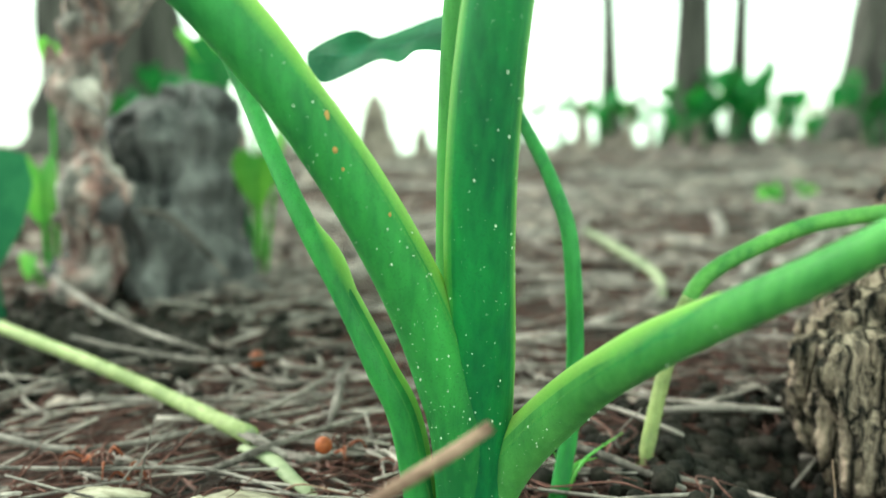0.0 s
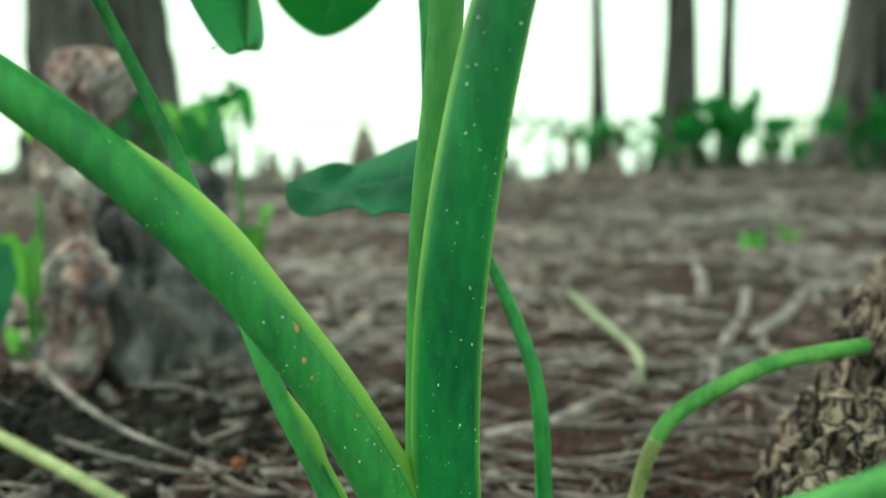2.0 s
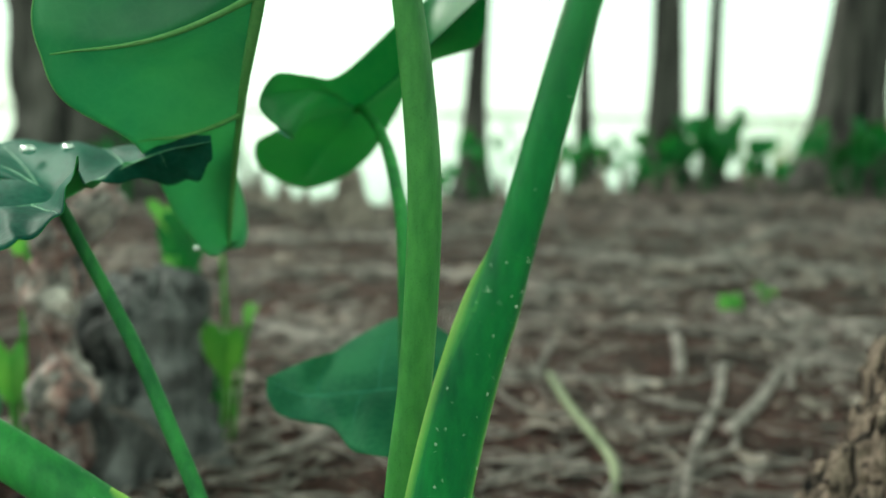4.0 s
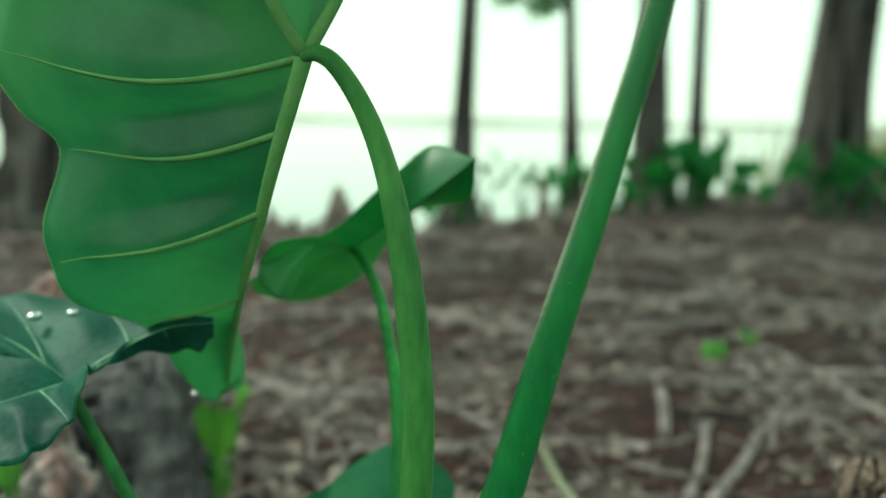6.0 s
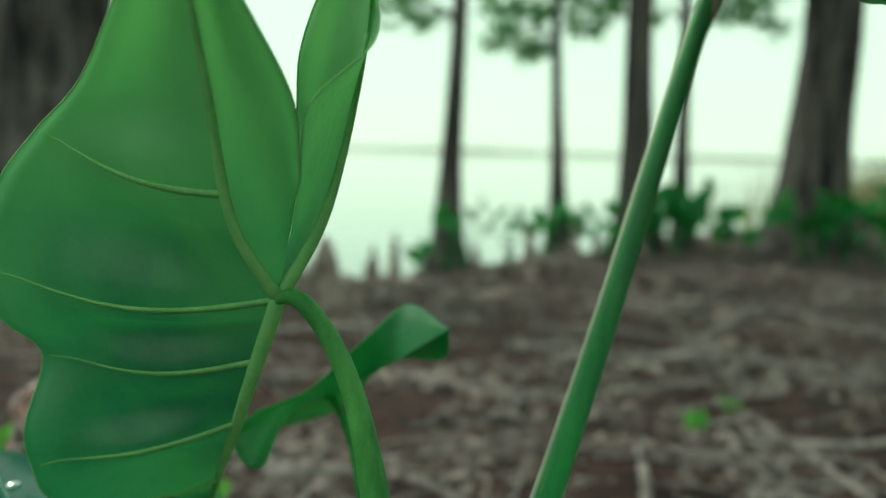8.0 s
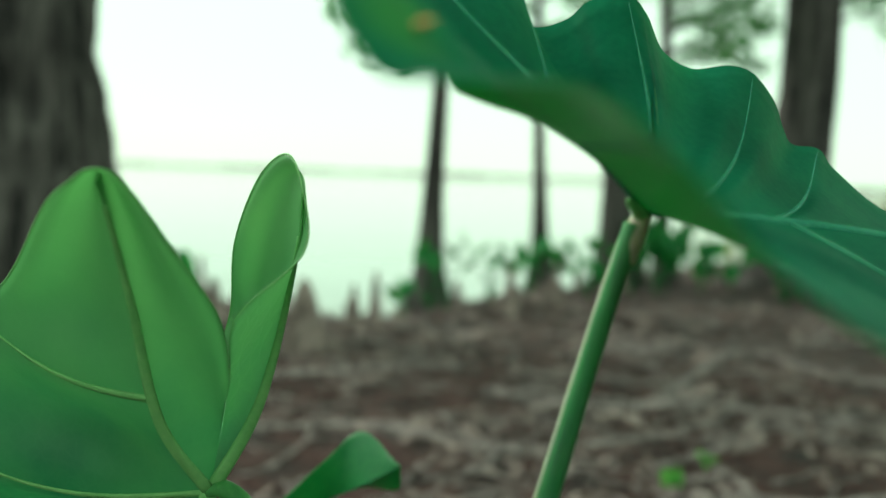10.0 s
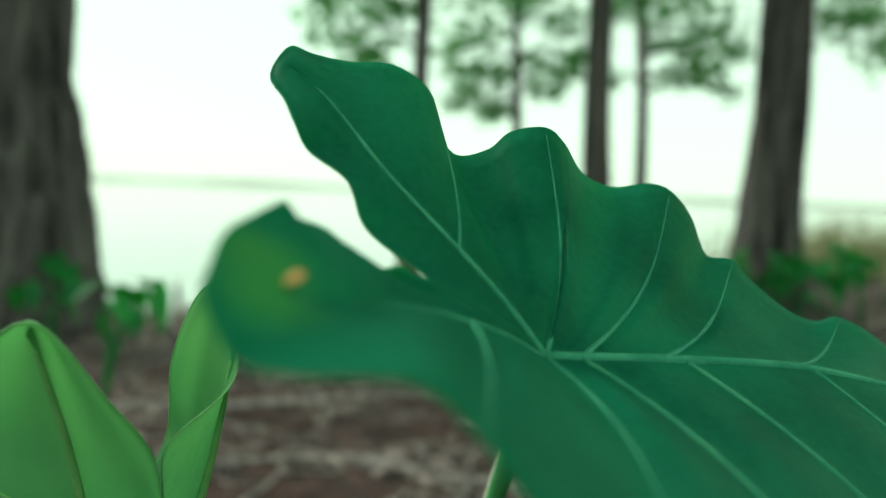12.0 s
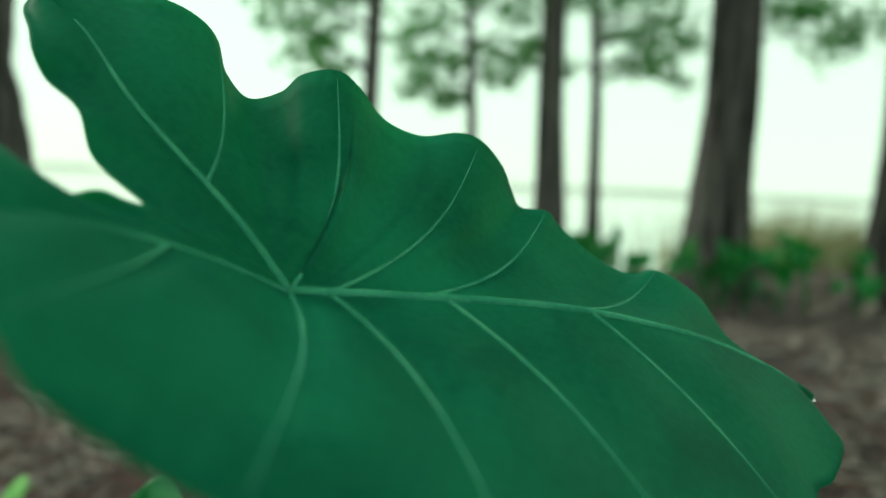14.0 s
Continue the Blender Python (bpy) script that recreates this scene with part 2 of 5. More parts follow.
CHIP = material("litter_chip", (0.055, 0.033, 0.031), (0.37, 0.285, 0.27), 40, 200, 0.9, 0.4, 0.001, vary=0.7, spec=0.1)
PALE = material("bleached_leaf", (0.16, 0.13, 0.10), (0.40, 0.35, 0.29), 60, 300, 0.85, 0.6, 0.002, (1, 3, 1), vary=0.35, spec=0.15)
SPECK = material("white_speck", (0.45, 0.55, 0.42), (0.75, 0.8, 0.7), 200, 900, 0.8, 0.1, 0.0002, vary=0.2)
FRUIT = material("rusty_berry", (0.12, 0.022, 0.010), (0.30, 0.065, 0.022), 60, 300, 0.6, 0.3, 0.001, vary=0.2)
SPOTDARK = material("dark_wet_scar", (0.010, 0.020, 0.012), (0.03, 0.06, 0.03), 200, 900, 0.2, 0.1, 0.0002, spec=0.6)
def yellowing(m, at, reach, col):
    """A faded patch of a blade that spreads from a sick spot."""
    n, l = m.node_tree.nodes, m.node_tree.links
    co, away, fall, mx, no, ad = (n.new("ShaderNode" + k) for k in ("TexCoord", "VectorMath", "MapRange", "Mix", "TexNoise", "Math"))
    away.operation, away.inputs[1].default_value = "DISTANCE", at
    no.inputs["Scale"].default_value = 40.0
    ad.operation, ad.inputs[1].default_value = "MULTIPLY_ADD", 0.02
    fall.inputs["From Min"].default_value, fall.inputs["From Max"].default_value = reach * 0.35 + 0.01, reach + 0.01
    fall.inputs["To Min"].default_value, fall.inputs["To Max"].default_value = 0.75, 0.0
    mx.data_type = "RGBA"
    mx.inputs["B"].default_value = (*col, 1)
    l.new(co.outputs["Object"], away.inputs[0])
    l.new(co.outputs["Object"], no.inputs["Vector"])
    l.new(no.outputs[0], ad.inputs[0])
    l.new(away.outputs["Value"], ad.inputs[2])
    l.new(ad.outputs[0], fall.inputs[0])
    l.new(fall.outputs[0], mx.inputs[0])
    hsv = [k for k in n if k.bl_idname == "ShaderNodeHueSaturation"][0]
    l.new(hsv.outputs[0], mx.inputs["A"])
    l.new(mx.outputs["Result"], n["Principled BSDF"].inputs["Base Color"])


SPOT = material("brown_spot", (0.42, 0.20, 0.06), (0.62, 0.34, 0.13), 120, 500, 0.8, 0.2, 0.0003)
yellowing(LEAF, (0.140, 0.165, 0.871), 0.021, (0.06, 0.25, 0.06))


def lobe_light(m, low, high, col, shine):
    """Paint a blade's lobes paler with height for light passing through, and a yellower green."""
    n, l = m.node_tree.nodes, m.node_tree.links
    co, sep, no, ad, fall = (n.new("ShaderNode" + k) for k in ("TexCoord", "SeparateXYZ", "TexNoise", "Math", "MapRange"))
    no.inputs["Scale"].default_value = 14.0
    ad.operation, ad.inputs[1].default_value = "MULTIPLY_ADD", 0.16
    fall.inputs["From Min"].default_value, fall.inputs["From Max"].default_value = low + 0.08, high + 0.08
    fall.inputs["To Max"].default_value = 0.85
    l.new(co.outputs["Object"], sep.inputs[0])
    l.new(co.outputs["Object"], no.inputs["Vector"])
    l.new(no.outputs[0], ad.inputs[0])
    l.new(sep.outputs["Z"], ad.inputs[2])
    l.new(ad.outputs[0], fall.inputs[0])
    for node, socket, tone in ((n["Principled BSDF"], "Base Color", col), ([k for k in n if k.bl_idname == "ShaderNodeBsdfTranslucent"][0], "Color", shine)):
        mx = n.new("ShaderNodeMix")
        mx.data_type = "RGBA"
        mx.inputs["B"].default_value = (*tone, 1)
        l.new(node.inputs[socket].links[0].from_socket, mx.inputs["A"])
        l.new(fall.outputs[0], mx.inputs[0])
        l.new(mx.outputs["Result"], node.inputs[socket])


# brighter upper lobes: transmitted light put into both leaf colours
lobe_light(THINUNDER, 0.62, 0.84, (0.15, 0.36, 0.16), (0.56, 0.92, 0.46))
lobe_light(THIN, 0.62, 0.84, (0.14, 0.33, 0.17), (0.52, 0.90, 0.46))
REED = material("dry_reed", (0.24, 0.25, 0.13), (0.44, 0.44, 0.27), 3, 30, 0.9, 0.3, 0.01, vary=0.4, through=0.2)
# pale base colour carries part of the white sky's reflection, with a raised IOR
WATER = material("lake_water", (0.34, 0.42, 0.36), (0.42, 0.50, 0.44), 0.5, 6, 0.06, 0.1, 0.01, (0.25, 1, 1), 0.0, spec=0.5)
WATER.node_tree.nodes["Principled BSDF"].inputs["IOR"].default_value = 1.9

# the tall petiole pales towards its top: waxy bloom, and lit sheen in colour
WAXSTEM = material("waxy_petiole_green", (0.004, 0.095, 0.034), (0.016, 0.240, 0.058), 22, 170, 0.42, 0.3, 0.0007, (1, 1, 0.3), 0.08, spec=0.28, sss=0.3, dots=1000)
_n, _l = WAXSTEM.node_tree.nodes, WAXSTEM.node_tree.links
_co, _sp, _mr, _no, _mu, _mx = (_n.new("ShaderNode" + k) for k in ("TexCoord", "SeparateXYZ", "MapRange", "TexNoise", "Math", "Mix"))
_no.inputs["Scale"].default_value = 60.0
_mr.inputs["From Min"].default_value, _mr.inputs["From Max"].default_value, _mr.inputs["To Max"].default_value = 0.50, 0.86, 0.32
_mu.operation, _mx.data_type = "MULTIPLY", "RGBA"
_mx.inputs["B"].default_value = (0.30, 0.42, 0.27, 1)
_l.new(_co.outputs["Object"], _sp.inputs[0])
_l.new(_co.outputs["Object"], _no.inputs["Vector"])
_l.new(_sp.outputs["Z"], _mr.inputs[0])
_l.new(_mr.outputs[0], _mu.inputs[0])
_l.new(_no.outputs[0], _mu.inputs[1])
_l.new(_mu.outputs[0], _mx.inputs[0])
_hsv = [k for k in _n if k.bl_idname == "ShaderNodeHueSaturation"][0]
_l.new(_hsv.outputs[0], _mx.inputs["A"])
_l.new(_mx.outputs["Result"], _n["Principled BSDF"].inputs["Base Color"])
BENTGREEN = material("bent_stalk_green", (0.035, 0.17, 0.035), (0.13, 0.34, 0.075), 30, 160, 0.5, 0.3, 0.0008, spec=0.25, sss=0.25, dots=1000)
PINK = material("pinkish_joint", (0.36, 0.33, 0.24), (0.56, 0.50, 0.36), 60, 300, 0.5, 0.1, 0.0004, spec=0.3, sss=0.3)

# dry litter is fuzzy: it shines a little at a low angle
for m in (SOIL, NEEDLE, STRAW, TWIG, CHIP):
    _b = m.node_tree.nodes["Principled BSDF"]
    _b.inputs["Sheen Weight"].default_value, _b.inputs["Sheen Roughness"].default_value = 0.10, 0.4
    _b.inputs["Sheen Tint"].default_value = (0.97, 0.93, 0.92, 1)

# mottled bark of the near knees: dark grey, brick red and bleached patches
MOTTLED = material("mottled_knee_bark", (0.075, 0.068, 0.070), (0.36, 0.325, 0.325), 30, 150, 0.85, 0.9, 0.006, vary=0.3, spec=0.15)
_n, _l = MOTTLED.node_tree.nodes, MOTTLED.node_tree.links
_co, _no, _rp, _mx = (_n.new("ShaderNode" + k) for k in ("TexCoord", "TexNoise", "ValToRGB", "Mix"))
_no.inputs["Scale"].default_value, _no.inputs["Detail"].default_value = 17.0, 3.0
_mx.data_type, _mx.blend_type = "RGBA", "MULTIPLY"
_mx.inputs[0].default_value = 1.0
_rp.color_ramp.elements[0].position, _rp.color_ramp.elements[0].color = 0.36, (0.5, 0.5, 0.55, 1)
_rp.color_ramp.elements[1].position, _rp.color_ramp.elements[1].color = 0.68, (2.1, 1.95, 1.9, 1)
for pos, col in ((0.43, (1.05, 0.60, 0.58, 1)), (0.51, (1.7, 1.34, 1.33, 1)), (0.57, (0.9, 0.84, 0.86, 1))):
    _rp.color_ramp.elements.new(pos).color = col
_l.new(_co.outputs["Object"], _no.inputs["Vector"])
_l.new(_no.outputs[0], _rp.inputs[0])
_l.new(_rp.outputs[0], _mx.inputs["B"])
_hsv = [k for k in _n if k.bl_idname == "ShaderNodeHueSaturation"][0]
_l.new(_hsv.outputs[0], _mx.inputs["A"])
_l.new(_mx.outputs["Result"], _n["Principled BSDF"].inputs["Base Color"])

DROP = bpy.data.materials.new("water_drop")
DROP.use_nodes = True
_b = DROP.node_tree.nodes["Principled BSDF"]
_b.inputs["Transmission Weight"].default_value, _b.inputs["IOR"].default_value, _b.inputs["Roughness"].default_value = 1.0, 1.33, 0.0

# the far shore glows in pale tones: lake haze put into its colour
FAR = bpy.data.materials.new("far_shore_haze_glow")
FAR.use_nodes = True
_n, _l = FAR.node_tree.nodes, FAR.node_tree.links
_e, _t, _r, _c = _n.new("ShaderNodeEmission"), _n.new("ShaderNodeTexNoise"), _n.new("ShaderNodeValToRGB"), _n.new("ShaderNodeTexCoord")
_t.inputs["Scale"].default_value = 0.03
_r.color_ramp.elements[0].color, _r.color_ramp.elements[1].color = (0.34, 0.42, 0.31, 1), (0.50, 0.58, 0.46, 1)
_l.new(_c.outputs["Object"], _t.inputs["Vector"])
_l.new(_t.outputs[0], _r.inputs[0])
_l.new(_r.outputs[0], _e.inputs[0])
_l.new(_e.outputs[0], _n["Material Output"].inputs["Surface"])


# ---- building blocks ----
def part(name, bm, mats, parent=None, label="", kind=""):
    me = bpy.data.meshes.new(name)
    bm.normal_update()
    bm.to_mesh(me)
    bm.free()
    for m in mats if isinstance(mats, (list, tuple)) else (mats,):
        me.materials.append(m)
    for f in me.polygons:
        f.use_smooth = True
    ob = new(name, me)
    if parent:
        ob.parent = parent
        ob.matrix_parent_inverse = Matrix.Translation(-parent.location)
    return tagged(ob, label, kind=kind)


def thing(name, at, label, category, group=""):
    ob = new(name)
    ob.empty_display_size = 0.02
    ob.location = at
    return tagged(ob, label, category, group)


def spline(points, n=8):
    """Catmull-Rom through the points, n steps to each span."""
    p = np.array(points, float)
    q = np.vstack([2 * p[0] - p[1], p, 2 * p[-1] - p[-2]])
    out = []
    for i in range(len(p) - 1):
        a, b, c, d = q[i : i + 4]
        for k in range(n):
            s = k / n
            out.append(0.5 * (2 * b + (c - a) * s + (2 * a - 5 * b + 4 * c - d) * s * s + (3 * b - 3 * c + d - a) * s**3))
    out.append(p[-1])
    return np.array(out)


def along(line, s):
    """Points of a polyline at shares s of its length."""
    run = np.r_[0, np.cumsum(np.linalg.norm(np.diff(line, axis=0), axis=1))]
    return np.stack([np.interp(np.asarray(s) * run[-1], run, line[:, i]) for i in range(line.shape[1])], -1)


def sweep(bm, line, radii, segs=10, flat=1.0, side=(0, 0, 1), shape=None, close=True, mat=0):
    """A tube along a polyline; flat squeezes it across 'side'; shape(angle, share) scales the radius."""
    line = np.asarray(line, float)
    n = len(line)
    rad = np.interp(np.linspace(0, 1, n), np.linspace(0, 1, len(radii)), radii)
    tan = np.gradient(line, axis=0)
    tan /= np.linalg.norm(tan, axis=1)[:, None] + 1e-12
    u = np.array(side, float)
    rings = []
    for i in range(n):
        u = u - tan[i] * (u @ tan[i])
        if np.linalg.norm(u) < 1e-6:
            u = np.array((1.0, 0.2, 0.1)) - tan[i] * tan[i][0]
        u = u / np.linalg.norm(u)
        v = np.cross(tan[i], u)
        ring = []
        for k in range(segs):
            a = 2 * math.pi * k / segs
            r = rad[i] * (shape(a, i / (n - 1)) if shape else 1)
            ring.append(bm.verts.new(line[i] + r * (math.cos(a) * flat * u + math.sin(a) * v)))
        rings.append(ring)
    for a, b in zip(rings, rings[1:]):
        for k in range(segs):
            bm.faces.new((a[k], a[(k + 1) % segs], b[(k + 1) % segs], b[k])).material_index = mat
    if close:
        bm.faces.new(rings[0][::-1]).material_index = mat
        bm.faces.new(rings[-1]).material_index = mat
    return rings


def lump(bm, at, size, segs=6, rings=4, turn=0.0):
    """A small closed pebble or droplet shape."""
    line = [(0, 0, math.cos(math.pi * (i + 0.15) / (rings + 0.3))) for i in range(rings + 1)]
    r = [math.sin(math.pi * (i + 0.15) / (rings + 0.3)) for i in range(rings + 1)]
    tmp = bmesh.new()
    sweep(tmp, line, r, segs, side=(1, 0, 0))
    m = Matrix.Translation(at) @ Matrix.Rotation(turn, 4, "Z") @ Matrix.Diagonal((*size, 1))
    back = {v: bm.verts.new(m @ v.co) for v in tmp.verts}
    for f in tmp.faces:
        bm.faces.new([back[v] for v in f.verts][::-1])
    tmp.free()


def blade_half(bm, rib, lobe, stations, up, quilt=0.004, ruffle=0.0, bow=0.0, thick=0.0006, su=7, sv=13):
    """One half of a leaf blade: spine tip -> junction (share 0..1) -> lobe vein end (1..2); each station is a share
    of the spine, a point of the margin, and the belly of the blade between them; True marks a vein's end."""
    spine_a, spine_b = spline(rib, 10), spline(lobe, 10)
    share = np.array([s[0] for s in stations])
    edge = np.array([s[1] for s in stations], float)
    belly = np.array([s[2] for s in stations])
    isvein = np.array([1.0 if len(s) > 3 else 0.0 for s in stations])
    ctrl = spline(np.column_stack([share, edge, belly, isvein]), su)
    up = np.array(up, float)
    up /= np.linalg.norm(up)
    nu = len(ctrl)
    grid = np.zeros((nu, sv + 1, 3))
    vs = np.linspace(0, 1, sv + 1)
    for i, row in enumerate(ctrl):
        s = min(max(row[0], 0.0), 2.0)
        root = along(spine_a, [s])[0] if s <= 1 else along(spine_b, [s - 1])[0]
        e = row[1:4]
        ahead = along(spine_a, [max(0.0, min(s, 1.0) - 0.08)])[0] - along(spine_a, [min(s, 1.0)])[0]
        ahead = ahead / (np.linalg.norm(ahead) + 1e-9) * np.linalg.norm(e - root) * bow * (1.0 if s <= 1 else 0.6)
        for j, v in enumerate(vs):
            lift = row[4] * 4 * v * (1 - v) + quilt * (0.5 - row[5]) * math.sin(math.pi * min(1, v * 1.15))
            lift += ruffle * math.sin(i * 0.8) * v**3
            grid[i, j] = root + (e - root) * v + up * lift + ahead * math.sin(math.pi * v) * (1 - 0.35 * v)
    du, dv = np.gradient(grid, axis=0), np.gradient(grid, axis=1)
    nor = np.cross(du, dv)
    nor /= np.linalg.norm(nor, axis=2)[..., None] + 1e-12
    if (nor.reshape(-1, 3) @ up).sum() < 0:
        nor = -nor
    top = [[bm.verts.new(grid[i, j] + nor[i, j] * thick / 2) for j in range(sv + 1)] for i in range(nu)]
    low = [[bm.verts.new(grid[i, j] - nor[i, j] * thick / 2) for j in range(sv + 1)] for i in range(nu)]
    for i in range(nu - 1):
        for j in range(sv):
            a, b, c, d = (i, j), (i + 1, j), (i + 1, j + 1), (i, j + 1)
            bm.faces.new([top[x][y] for x, y in (a, b, c, d)]).material_index = 0
            bm.faces.new([low[x][y] for x, y in (d, c, b, a)]).material_index = 1
        bm.faces.new((top[i][sv], top[i + 1][sv], low[i + 1][sv], low[i][sv])).material_index = 1
    veins = [grid[k * su] for k in range(len(stations)) if isvein[k]]
    return veins, grid[:, -1]


def leaf(plant, label, rib, halves, up, veins_r=0.0016, mats=None, vein=None, rim=0.0, side=1, **kw):
    """A blade of two halves with its raised ribs as sub-parts."""
    bm = bmesh.new()
    lines, rims = [], []
    for lobe, stations in halves:
        found, edge = blade_half(bm, rib, lobe, stations, up, **kw)
        lines += found
        rims.append(edge)
    ob = part("leaf_blade", bm, mats or (LEAF, UNDER), plant, label)
    proud = np.array(Vector(up).normalized()) * veins_r * 0.3 * side
    bm = bmesh.new()
    sweep(bm, spline(rib, 8) + proud, (veins_r * 0.6, veins_r * 1.5, veins_r * 2.2), 8, 0.5, up)
    part("midrib", bm, vein or VEIN, ob)
    for lobe, _ in halves:
        bm = bmesh.new()
        sweep(bm, spline(lobe, 8)[:-6] + proud, (veins_r * 1.9, veins_r * 0.5), 8, 0.5, up)
        part("vein", bm, vein or VEIN, ob)
    for line in lines:
        bm = bmesh.new()
        sweep(bm, spline(line, 2)[:-1] + proud, (veins_r * 1.15, veins_r * 0.8, veins_r * 0.25), 6, 0.45, up)
        part("vein", bm, vein or VEIN, ob)
    for edge in rims if rim else ():
        bm = bmesh.new()
        sweep(bm, edge, (rim * 0.6, rim, rim * 0.6), 5)
        part("leaf_margin", bm, vein or VEIN, ob, "thin pale leaf margin")
    return ob


def petiole(plant, points, radii, label="", name="petiole", mats=None, segs=16, groove=0.06, specks=0, seed=0):
    line = spline(points, 10)
    bm = bmesh.new()
    sweep(bm, line, radii, segs, shape=lambda a, s: 1 + groove * math.cos(2 * a + 0.6) + 0.4 * groove * math.cos(5 * a))
    ob = part(name, bm, mats or STEM, plant, label)
    if specks:
        rng = random.Random(seed)
        bm = bmesh.new()
        rad = np.interp(np.linspace(0, 1, len(line)), np.linspace(0, 1, len(radii)), radii)
        for _ in range(specks):
            i = int(rng.betavariate(1.2, 4.0) * (len(line) - 2))
            a = rng.uniform(-0.9, 1.9)
            d = Vector((math.sin(a), -math.cos(a), 0))
            t = Vector(line[i + 1] - line[i]).normalized()
            d = (d - t * d.dot(t)).normalized()
            p = Vector(line[i]) + rng.random() * Vector(line[i + 1] - line[i]) + d * rad[i] * 1.0
            s = rng.choice((0.00008, 0.0001, 0.00012, 0.00014, 0.00018, 0.00022, 0.0003, 0.00042))
            lump(bm, p, (s * 1.3, s * 0.8, s * rng.uniform(0.8, 2.2)), 5, 3)
        part("dried_sap_speck", bm, SPECK, ob, "fine white dried sap specks", kind="stuff")
    return ob


def sheath(stem, points, radii, start, end, side, inner=70, flap=0.0, lip=1.0, name="sheath", mats=None, label="pale yellow-green rolled sheath margin"):
    """The sheath wrapped round one side of a petiole, proud at its margin and flush with the stem towards the front."""
    line = spline(points, 10)
    n = len(line)
    rad = np.interp(np.linspace(0, 1, n), np.linspace(0, 1, len(radii)), radii)
    tan = np.gradient(line, axis=0)
    tan /= np.linalg.norm(tan, axis=1)[:, None]
    fwd = np.array((0.0, -1.0, 0.0))
    bm = bmesh.new()
    uv = bm.loops.layers.uv.new("UVMap")
    rows = []
    first, last = int(start * (n - 1)), int(end * (n - 1))
    for i in range(first, last + 1):
        d = np.cross(tan[i], fwd)
        d = side * d / np.linalg.norm(d)
        f = fwd - tan[i] * (fwd @ tan[i])
        f /= np.linalg.norm(f)
        k = (i - first) / max(1, last - first)
        grow = math.sqrt(min(1.0, (1 - k) * 6, k * 8 + 0.02))
        span = -20 + (inner + 20) * (0.35 + 0.65 * grow)
        off = flap * math.sin(math.pi * max(0.0, (k - 0.72) / 0.28)) ** 1.5 if k < 0.999 else 0.0
        row = []
        for u, r in ((-0.22, 0.95), (-0.10, 1.035), (0.0, 1.075), (0.08, 1.07), (0.2, 1.035), (0.4, 1.016), (0.7, 1.006), (1.0, 0.985)):
            a = math.radians(-20 + (span + 20) * u)
            rr = rad[i] * (1 + (r - 1) * (lip if r > 1.03 else 1.0) * (0.5 + 0.5 * grow) + off * math.exp(-4 * u * u))
            row.append((bm.verts.new(line[i] + rr * (math.cos(a) * d + math.sin(a) * f)), u, k))
        rows.append(row)
    for a, b in zip(rows, rows[1:]):
        for q in range(len(a) - 1):
            quad = (a[q], a[q + 1], b[q + 1], b[q])
            face = bm.faces.new([v[0] for v in quad])
            for loop, v in zip(face.loops, quad):
                loop[uv].uv = (max(0.0, v[1]), v[2])
    bm.normal_update()
    if sum((f.normal.dot(Vector((0, -1, 0))) for f in bm.faces)) < 0:
        bmesh.ops.reverse_faces(bm, faces=bm.faces)
    return part(name, bm, mats or SHEATH, stem, label)


# ---- ground, lake and far shore ----
SHORE = ((-30, -8, -3, -2, -0.8, 0.35, 2.87, 6, 30), (6, 6, 5.6, 5.2, 4.5, 5.6, 9.0, 12, 20))


def shore(x):
    return float(np.interp(x, *SHORE))


def ground_z(x, y):
    n1 = noise.noise((x * 1.3, y * 1.3, 3.1))
    n2 = noise.noise((x * 6, y * 6, 7.7))
    z = -0.015 + 0.022 * n1 + 0.010 * n2
    z -= 0.05 * math.exp(-((x - 0.31) ** 2 + (y - 0.50) ** 2) / 0.004)
    over = y - shore(x)
    if over > -0.7:
        z -= 0.07 * (over + 0.7) if over < 3 else 0.26
    return z


def steps(lo, hi, near_lo, near_hi, fine, ratio=1.35):
    mid = list(np.arange(near_lo, near_hi, fine))
    out, d, x = [], fine, near_hi
    while x < hi:
        out.append(x)
        d *= ratio
        x += d
    low, d, x = [], fine * ratio, near_lo - fine
    while x > lo:
        low.append(x)
        d *= ratio
        x -= d
    return [lo] + low[::-1] + mid + out + [hi]


xs, ys = steps(-900, 900, -2.5, 3.2, 0.06), steps(-400, 900, 0.1, 6.2, 0.06)
verts = [(x, y, ground_z(x, y)) for y in ys for x in xs]
faces = [(j * len(xs) + i, j * len(xs) + i + 1, (j + 1) * len(xs) + i + 1, (j + 1) * len(xs) + i) for j in range(len(ys) - 1) for i in range(len(xs) - 1)]
me = bpy.data.meshes.new("ground")
me.from_pydata(verts, [], faces)
me.materials.append(SOIL)
for f in me.polygons:
    f.use_smooth = True
tagged(new("ground", me), "dark forest soil under reddish-brown fallen needles", "ground", kind="structure")

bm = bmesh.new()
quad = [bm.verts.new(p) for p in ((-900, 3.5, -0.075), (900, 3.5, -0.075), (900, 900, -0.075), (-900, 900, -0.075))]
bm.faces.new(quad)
tagged(part("water", bm, WATER), "calm lake reflecting a white sky, partly painted into its pale colour", "lake", kind="structure")

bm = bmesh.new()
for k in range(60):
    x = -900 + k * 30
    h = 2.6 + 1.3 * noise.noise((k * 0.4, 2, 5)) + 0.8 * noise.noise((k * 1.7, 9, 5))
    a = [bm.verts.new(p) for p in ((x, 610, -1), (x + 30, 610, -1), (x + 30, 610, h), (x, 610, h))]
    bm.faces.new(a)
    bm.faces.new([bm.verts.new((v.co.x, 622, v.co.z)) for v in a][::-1])
